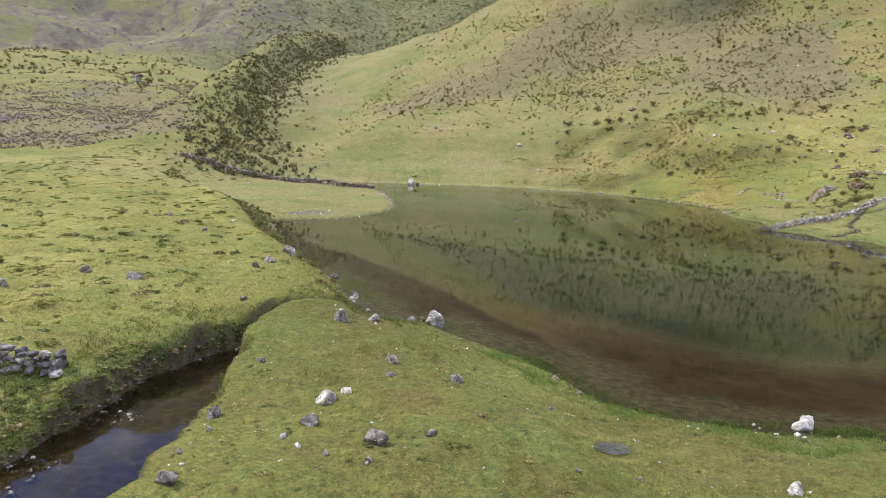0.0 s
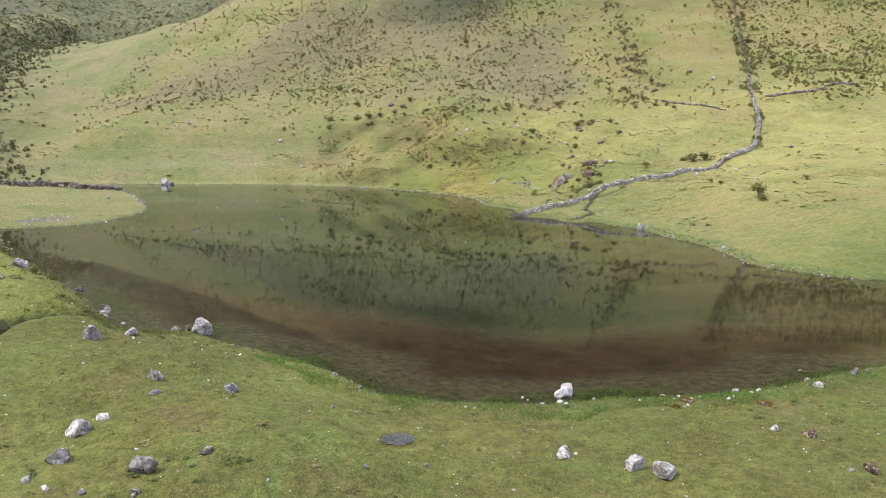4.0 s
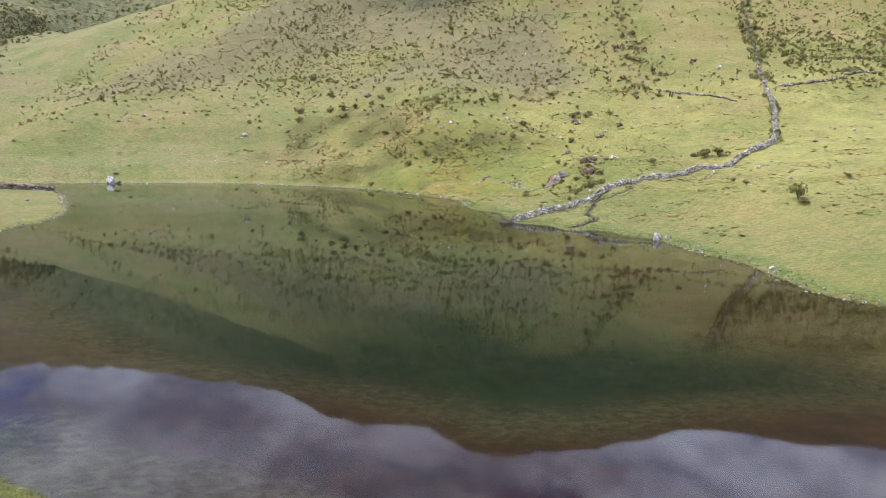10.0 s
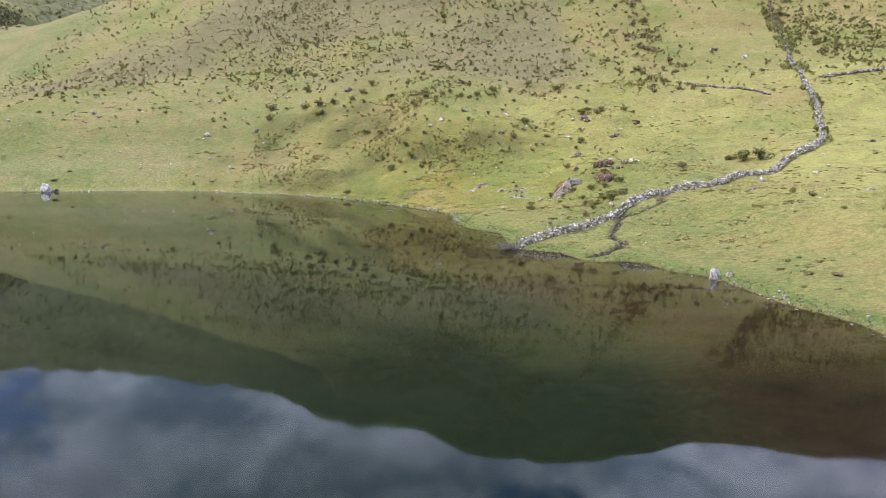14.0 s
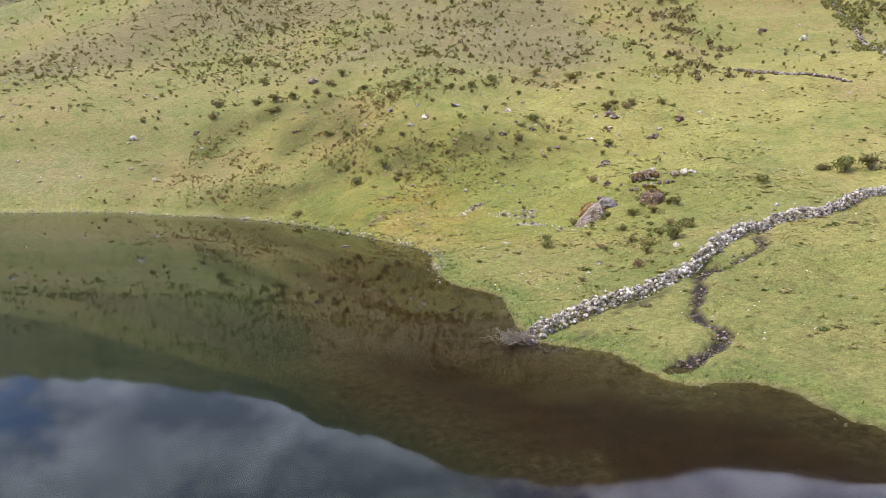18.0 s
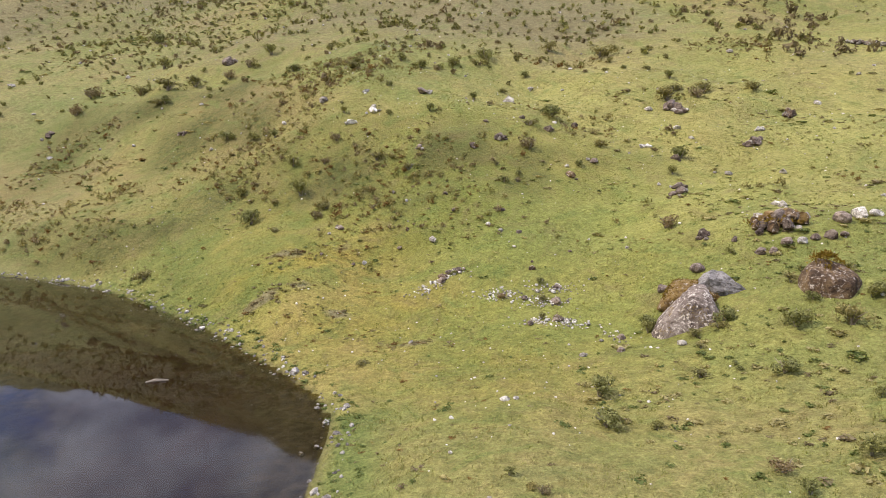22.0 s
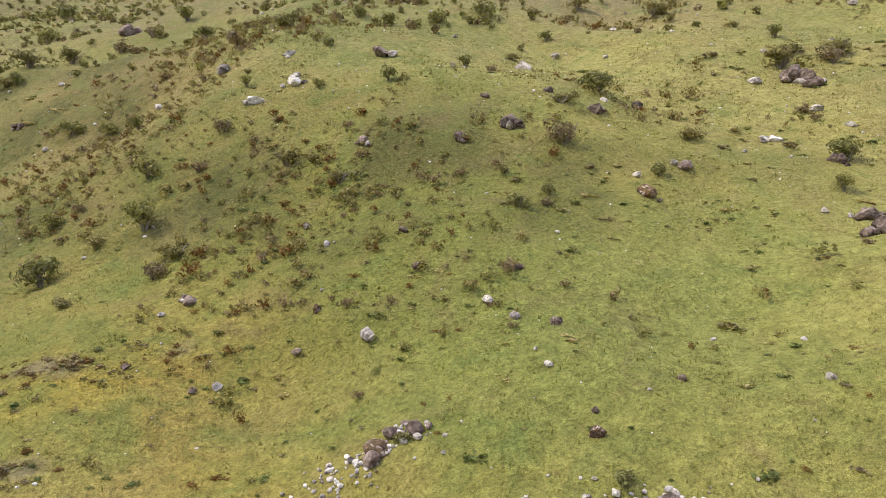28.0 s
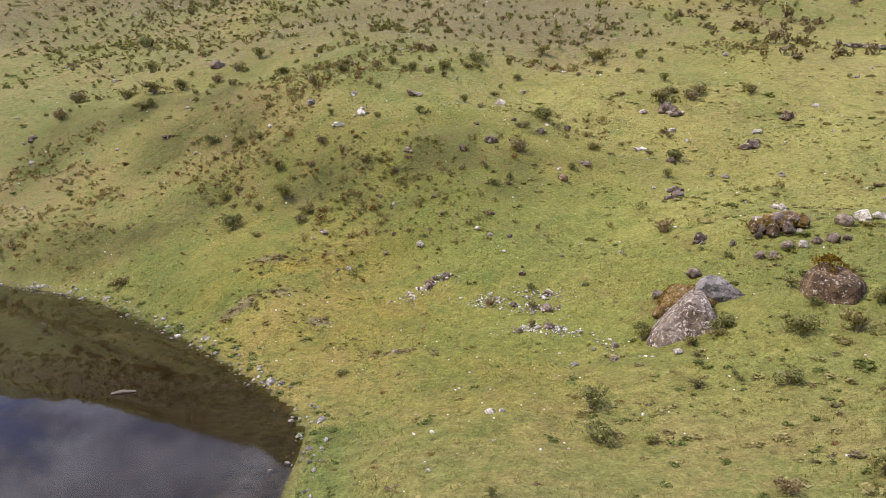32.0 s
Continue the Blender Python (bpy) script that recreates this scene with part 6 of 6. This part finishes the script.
for mat_, lo, hi, sd, lab in ((M_REED, 0.0, 0.5, 105, "small green tussocks in the lakeside grass"), (M_STRAW, 0.5, 0.75, 106, "small straw-coloured tussocks in the lakeside grass"), (M_DEADBUSH, 0.75, 1.01, 107, "small brown weeds in the lakeside grass")):
    k = (pick >= lo) & (pick < hi)
    tussocks("grass_tussocks", dx[k], dy[k], dz[k], np.clip(dg.lognormal(-1.3, 0.35, k.sum()), 0.15, 0.6), mat_, sd, lab)
dx, dy, dz, dd, dg = scatter(9000, -14, 46, 104, 172, lambda x, y, z, d, u: (d > 0.4) & (u < np.where(patchy(x, y, 5, 385, 0.1), 0.6, 0.12)), 108)
pick = dg.random(len(dx))
for mat_, lo, hi, sd, lab in ((M_REED, 0.0, 0.4, 109, "small green tussocks in the hillside grass"), (M_STRAW, 0.4, 0.65, 110, "small straw-coloured tussocks in the hillside grass"), (M_DEADBUSH, 0.65, 0.88, 111, "small brown weeds in the hillside grass"), (M_RED, 0.88, 1.01, 112, "small rusty ferns in the hillside grass")):
    k = (pick >= lo) & (pick < hi)
    tussocks("grass_tussocks", dx[k], dy[k], dz[k], np.clip(dg.lognormal(-1.3, 0.4, k.sum()), 0.14, 0.7), mat_, sd, lab)


dx, dy, dz, dd, dg = scatter(26000, -27, -15, 4, 44, lambda x, y, z, d, u: (line_distance(x, y, STREAM)[0] < 6) & (z > 0.1) & (z < 1.45) & (x < np.interp(y, [0, 14, 24, 34, 44], [-15.8, -18.6, -20.4, -21.7, -17.6])) & (u < 0.5), 114)
pick = dg.random(len(dx))
for mat_, lo, hi, sd, lab in ((M_REED, 0.0, 0.62, 115, "green turf and grass on the brook's bank"), (M_BUSH, 0.62, 0.86, 116, "olive weeds on the brook's bank"), (M_DEADBUSH, 0.86, 1.01, 117, "brown roots and dead grass on the brook's bank")):
    k = (pick >= lo) & (pick < hi)
    tussocks("bank_turf", dx[k], dy[k], dz[k], np.clip(dg.lognormal(-0.95, 0.35, k.sum()), 0.2, 0.9), mat_, sd, lab)
dx, dy, dz, dd, dg = scatter(60000, -110, -19, 40, 150, lambda x, y, z, d, u: (line_distance(x, y, BLUFF)[0] < 2.6) & (z > 0.1) & (z < 3.4) & (u < np.where(y < 56, 0.05, 0.45)), 118)
pick = dg.random(len(dx))
for mat_, lo, hi, sd, lab in ((M_BUSH, 0.0, 0.4, 119, "dark scrub on the meadow's eroded edge"), (M_DEADBUSH, 0.4, 0.75, 120, "brown dry scrub on the meadow's eroded edge"), (M_REED, 0.75, 1.01, 121, "green weeds on the meadow's eroded edge")):
    k = (pick >= lo) & (pick < hi)
    far_shrubs("edge_scrub", dx[k], dy[k], dz[k], np.clip(dg.lognormal(-0.6, 0.4, k.sum()), 0.25, 1.4), mat_, sd, lab, 30, 0.14)
dx, dy, dz, dd, dg = scatter(9000, -26, -13, 4, 44, lambda x, y, z, d, u: (line_distance(x, y, STREAM)[0] < 4.6) & (z > -0.28) & (z < 0.2) & (u < np.where(patchy(x, y, 2.5, 391, 0.0), 0.5, 0.08)), 122)
strew("brook_gravel", dx, dy, np.maximum(dz, -0.06), dg.lognormal(-2.0, 0.45, len(dx)), M_STONE, 123, "grey gravel and cobbles along the brook")


dx, dy, dz, dd, dg = scatter(12000, 18, 115, 84, 178, lambda x, y, z, d, u: (d > 1.5) & (z > 0.4) & (u < np.where(patchy(x, y, 8, 387, 0.28), 0.7, 0.08)), 124)
pick = dg.random(len(dx))
for mat_, lo, hi, sd, lab in ((M_REED, 0.0, 0.3, 125, "green tussocks of the eastern pasture"), (M_STRAW, 0.3, 0.6, 126, "straw-coloured tussocks of the eastern pasture"), (M_DEADBUSH, 0.6, 0.85, 127, "brown weeds of the eastern pasture"), (M_BUSH2, 0.85, 1.01, 128, "low olive shrubs of the eastern pasture")):
    k = (pick >= lo) & (pick < hi)
    tussocks("pasture_tussocks", dx[k], dy[k], dz[k], np.clip(dg.lognormal(-0.75, 0.45, k.sum()), 0.2, 1.3), mat_, sd, lab)
dx, dy, dz, dd, dg = scatter(11000, -125, -8, 160, 262, lambda x, y, z, d, u: (d > 1.5) & (z > 0.5) & (u < np.where(patchy(x, y, 12, 389, 0.2), 0.6, 0.10)), 129)
pick = dg.random(len(dx))
for mat_, lo, hi, sd, lab in ((M_REED, 0.0, 0.35, 130, "green tussocks on the lawn above the far shore"), (M_STRAW, 0.35, 0.65, 131, "straw-coloured tussocks above the far shore"), (M_DEADBUSH, 0.65, 0.85, 132, "brown weeds above the far shore"), (M_RED, 0.85, 1.01, 133, "rusty weeds above the far shore")):
    k = (pick >= lo) & (pick < hi)
    tussocks("lawn_tussocks", dx[k], dy[k], dz[k], np.clip(dg.lognormal(-0.65, 0.45, k.sum()), 0.25, 1.4), mat_, sd, lab)
dx, dy, dz, dd, dg = scatter(30000, -76, 32, 66, 173, lambda x, y, z, d, u: (d > -0.3) & (d < 0.7) & (y > 118) & (x < 6) & (u < 0.4), 134)
strew("shore_stones", dx, dy, np.maximum(dz, -0.05), dg.lognormal(-1.45, 0.4, len(dx)), M_PALE, 135, "whitish stones along the far waterline")
dx, dy, dz, dd, dg = scatter(5000, -78, -40, 86, 140, lambda x, y, z, d, u: (d > -0.4) & (u < 0.6 * (np.exp(-((x + 50) / 6) ** 2 - ((y - 94) / 4) ** 2) + 0.25 * np.exp(-((x + 62) / 10) ** 2 - ((y - 112 - 0.6 * (x + 62)) / 1.4) ** 2))), 136)
strew("spit_gravel", dx, dy, dz, dg.lognormal(-1.6, 0.45, len(dx)), M_PALE, 137, "whitish gravel on the tip of the flat spit")


def moraine_cover(x, y, z, d, u):
    r, az = np.hypot(x, y), np.degrees(np.arctan2(x, y))
    side = (az - np.interp(r, [190, 250, 330, 400, 520, 700], [-38.6, -36, -33, -30.2, -27, -25])) / 57.3 * r
    return (r > 172) & (r < 560) & (u < 0.8 * np.exp(-((side - 13) / 11) ** 2)) & (d > 2)


dx, dy, dz, dd, dg = scatter(64000, -290, -70, 140, 560, moraine_cover, 84)
far_shrubs("moraine_shrubs", dx, dy, dz, np.clip(dg.lognormal(0.12, 0.4, len(dx)), 0.5, 2.6), M_SCRUB, 85, "dense dark scrub on the moraine's steep flank", 22, 0.20)
dx, dy, dz, dd, dg = scatter(7000, -420, -115, 100, 420, lambda x, y, z, d, u: (np.hypot(x, y) > 203) & (np.degrees(np.arctan2(x, y)) < -37) & (u < 0.35), 86)
far_shrubs("valley_shrubs", dx, dy, dz, np.clip(dg.lognormal(0.1, 0.35, len(dx)), 0.5, 2.0), M_DEADBUSH, 87, "brownish shrubs among the valley's boulders", 20)


def gully_cover(x, y, z, d, u):
    q, _ = line_distance(x, y, np.array([(66, 148), (70, 156), (74.5, 167), (77, 176), (82, 190), (88, 206), (91, 214), (96, 231), (99, 243), (104, 262)], float))
    return (q < np.interp(y, [146, 172, 178], [0.9, 1.2, 2.2])) & (u < np.where(fractal(x, y, 7, 2, 371) > -0.2, 0.75, 0.2))


dx, dy, dz, dd, dg = scatter(9000, 60, 110, 146, 262, gully_cover, 88)
far_shrubs("gully_shrubs", dx, dy, dz, np.clip(dg.lognormal(0.1, 0.3, len(dx)), 0.5, 2.2), M_BUSH, 89, "scrub crowding the old wall up the slope", 26)
dx, dy, dz, dd, dg = scatter(2000, 40, 64, 180, 290, lambda x, y, z, d, u: (np.abs(x - 57 - 0.12 * (y - 200) + 3 * fractal(x, y, 12, 2, 92)) < 5) & (u < 0.4), 90)
far_shrubs("slope_scrub", dx, dy, dz, np.clip(dg.lognormal(0.2, 0.35, len(dx)), 0.6, 2.5), M_DEADBUSH, 91, "brown dry scrub strip on the slope", 24)


dx, dy, dz, dd, dg = scatter(9000, -4, 16, 138, 160, lambda x, y, z, d, u: (d > 0.3) & (u < 0.5 * sum(np.exp(-((x - a) / 1.6) ** 2 - ((y - c) / 0.6) ** 2) for a, c in KNOLL_SCARS)), 146)
pick = dg.random(len(dx))
for mat_, lo, hi, sd, lab in ((M_DEADBUSH, 0.0, 0.55, 147, "brown dry heath on the knoll's worn edge"), (M_RED, 0.55, 0.8, 148, "rusty heath on the knoll's worn edge"), (M_BUSH2, 0.8, 1.01, 149, "olive heath on the knoll's worn edge")):
    k = (pick >= lo) & (pick < hi)
    tussocks("knoll_heath", dx[k], dy[k], dz[k], np.clip(dg.lognormal(-1.15, 0.4, k.sum()), 0.15, 0.7), mat_, sd, lab)
dx, dy, dz, dd, dg = scatter(2600, -12, 14, 126, 166, lambda x, y, z, d, u: (d > -0.2) & (d < 1.3) & (u < 0.75), 150)
tussocks("bank_heath", dx, dy, np.maximum(dz, 0), np.clip(dg.lognormal(-0.9, 0.4, len(dx)), 0.2, 0.9), M_REED, 151, "green tussocks overhanging the bay's low bank")


# ---- the far slopes ----
def far_slope(x, y, z, d, u):
    r, az = np.hypot(x, y), np.degrees(np.arctan2(x, y))
    return (r > 540) & (r < 1150) & (az > -34) & (az < 20) & (u < 0.3 + 0.6 * step(fractal(x, y, 70, 3, 395), -0.2, 0.5))


def rocky_slope(x, y, z, d, u):
    r, az = np.hypot(x, y), np.degrees(np.arctan2(x, y))
    return (r > 430) & (r < 1150) & (az > -56) & (az < -24) & (u < np.where(r > 700, 0.65, 0.25) * step(fractal(x, y, 80, 3, 397), -0.3, 0.4))


dx, dy, dz, dd, dg = scatter(14000, -620, 400, 430, 1120, far_slope, 140)
far_shrubs("mountain_shrubs", dx, dy, dz, np.clip(dg.lognormal(1.05, 0.35, len(dx)), 1.4, 5.5), M_BUSH2, 141, "grey-green bushes over the distant mountainside", 14, 0.28)
dx, dy, dz, dd, dg = scatter(12000, -900, -180, 240, 1050, rocky_slope, 142)
strew("mountain_rocks", dx, dy, dz, dg.lognormal(0.35, 0.45, len(dx)), M_RUBBLE, 143, "grey-purple crags and boulders of the distant mountainside")
dx, dy, dz, dd, dg = scatter(9000, -700, -180, 240, 640, lambda x, y, z, d, u: (np.hypot(x, y) > 380) & (np.hypot(x, y) < 720) & (np.degrees(np.arctan2(x, y)) < -36) & (u < 0.5 * step(fractal(x, y, 60, 3, 399), -0.1, 0.5)), 144)
far_shrubs("valley_shrubs", dx, dy, dz, np.clip(dg.lognormal(0.6, 0.4, len(dx)), 0.8, 4.0), M_DEADBUSH, 145, "brown heath clumps on the upper valley floor", 16, 0.26)
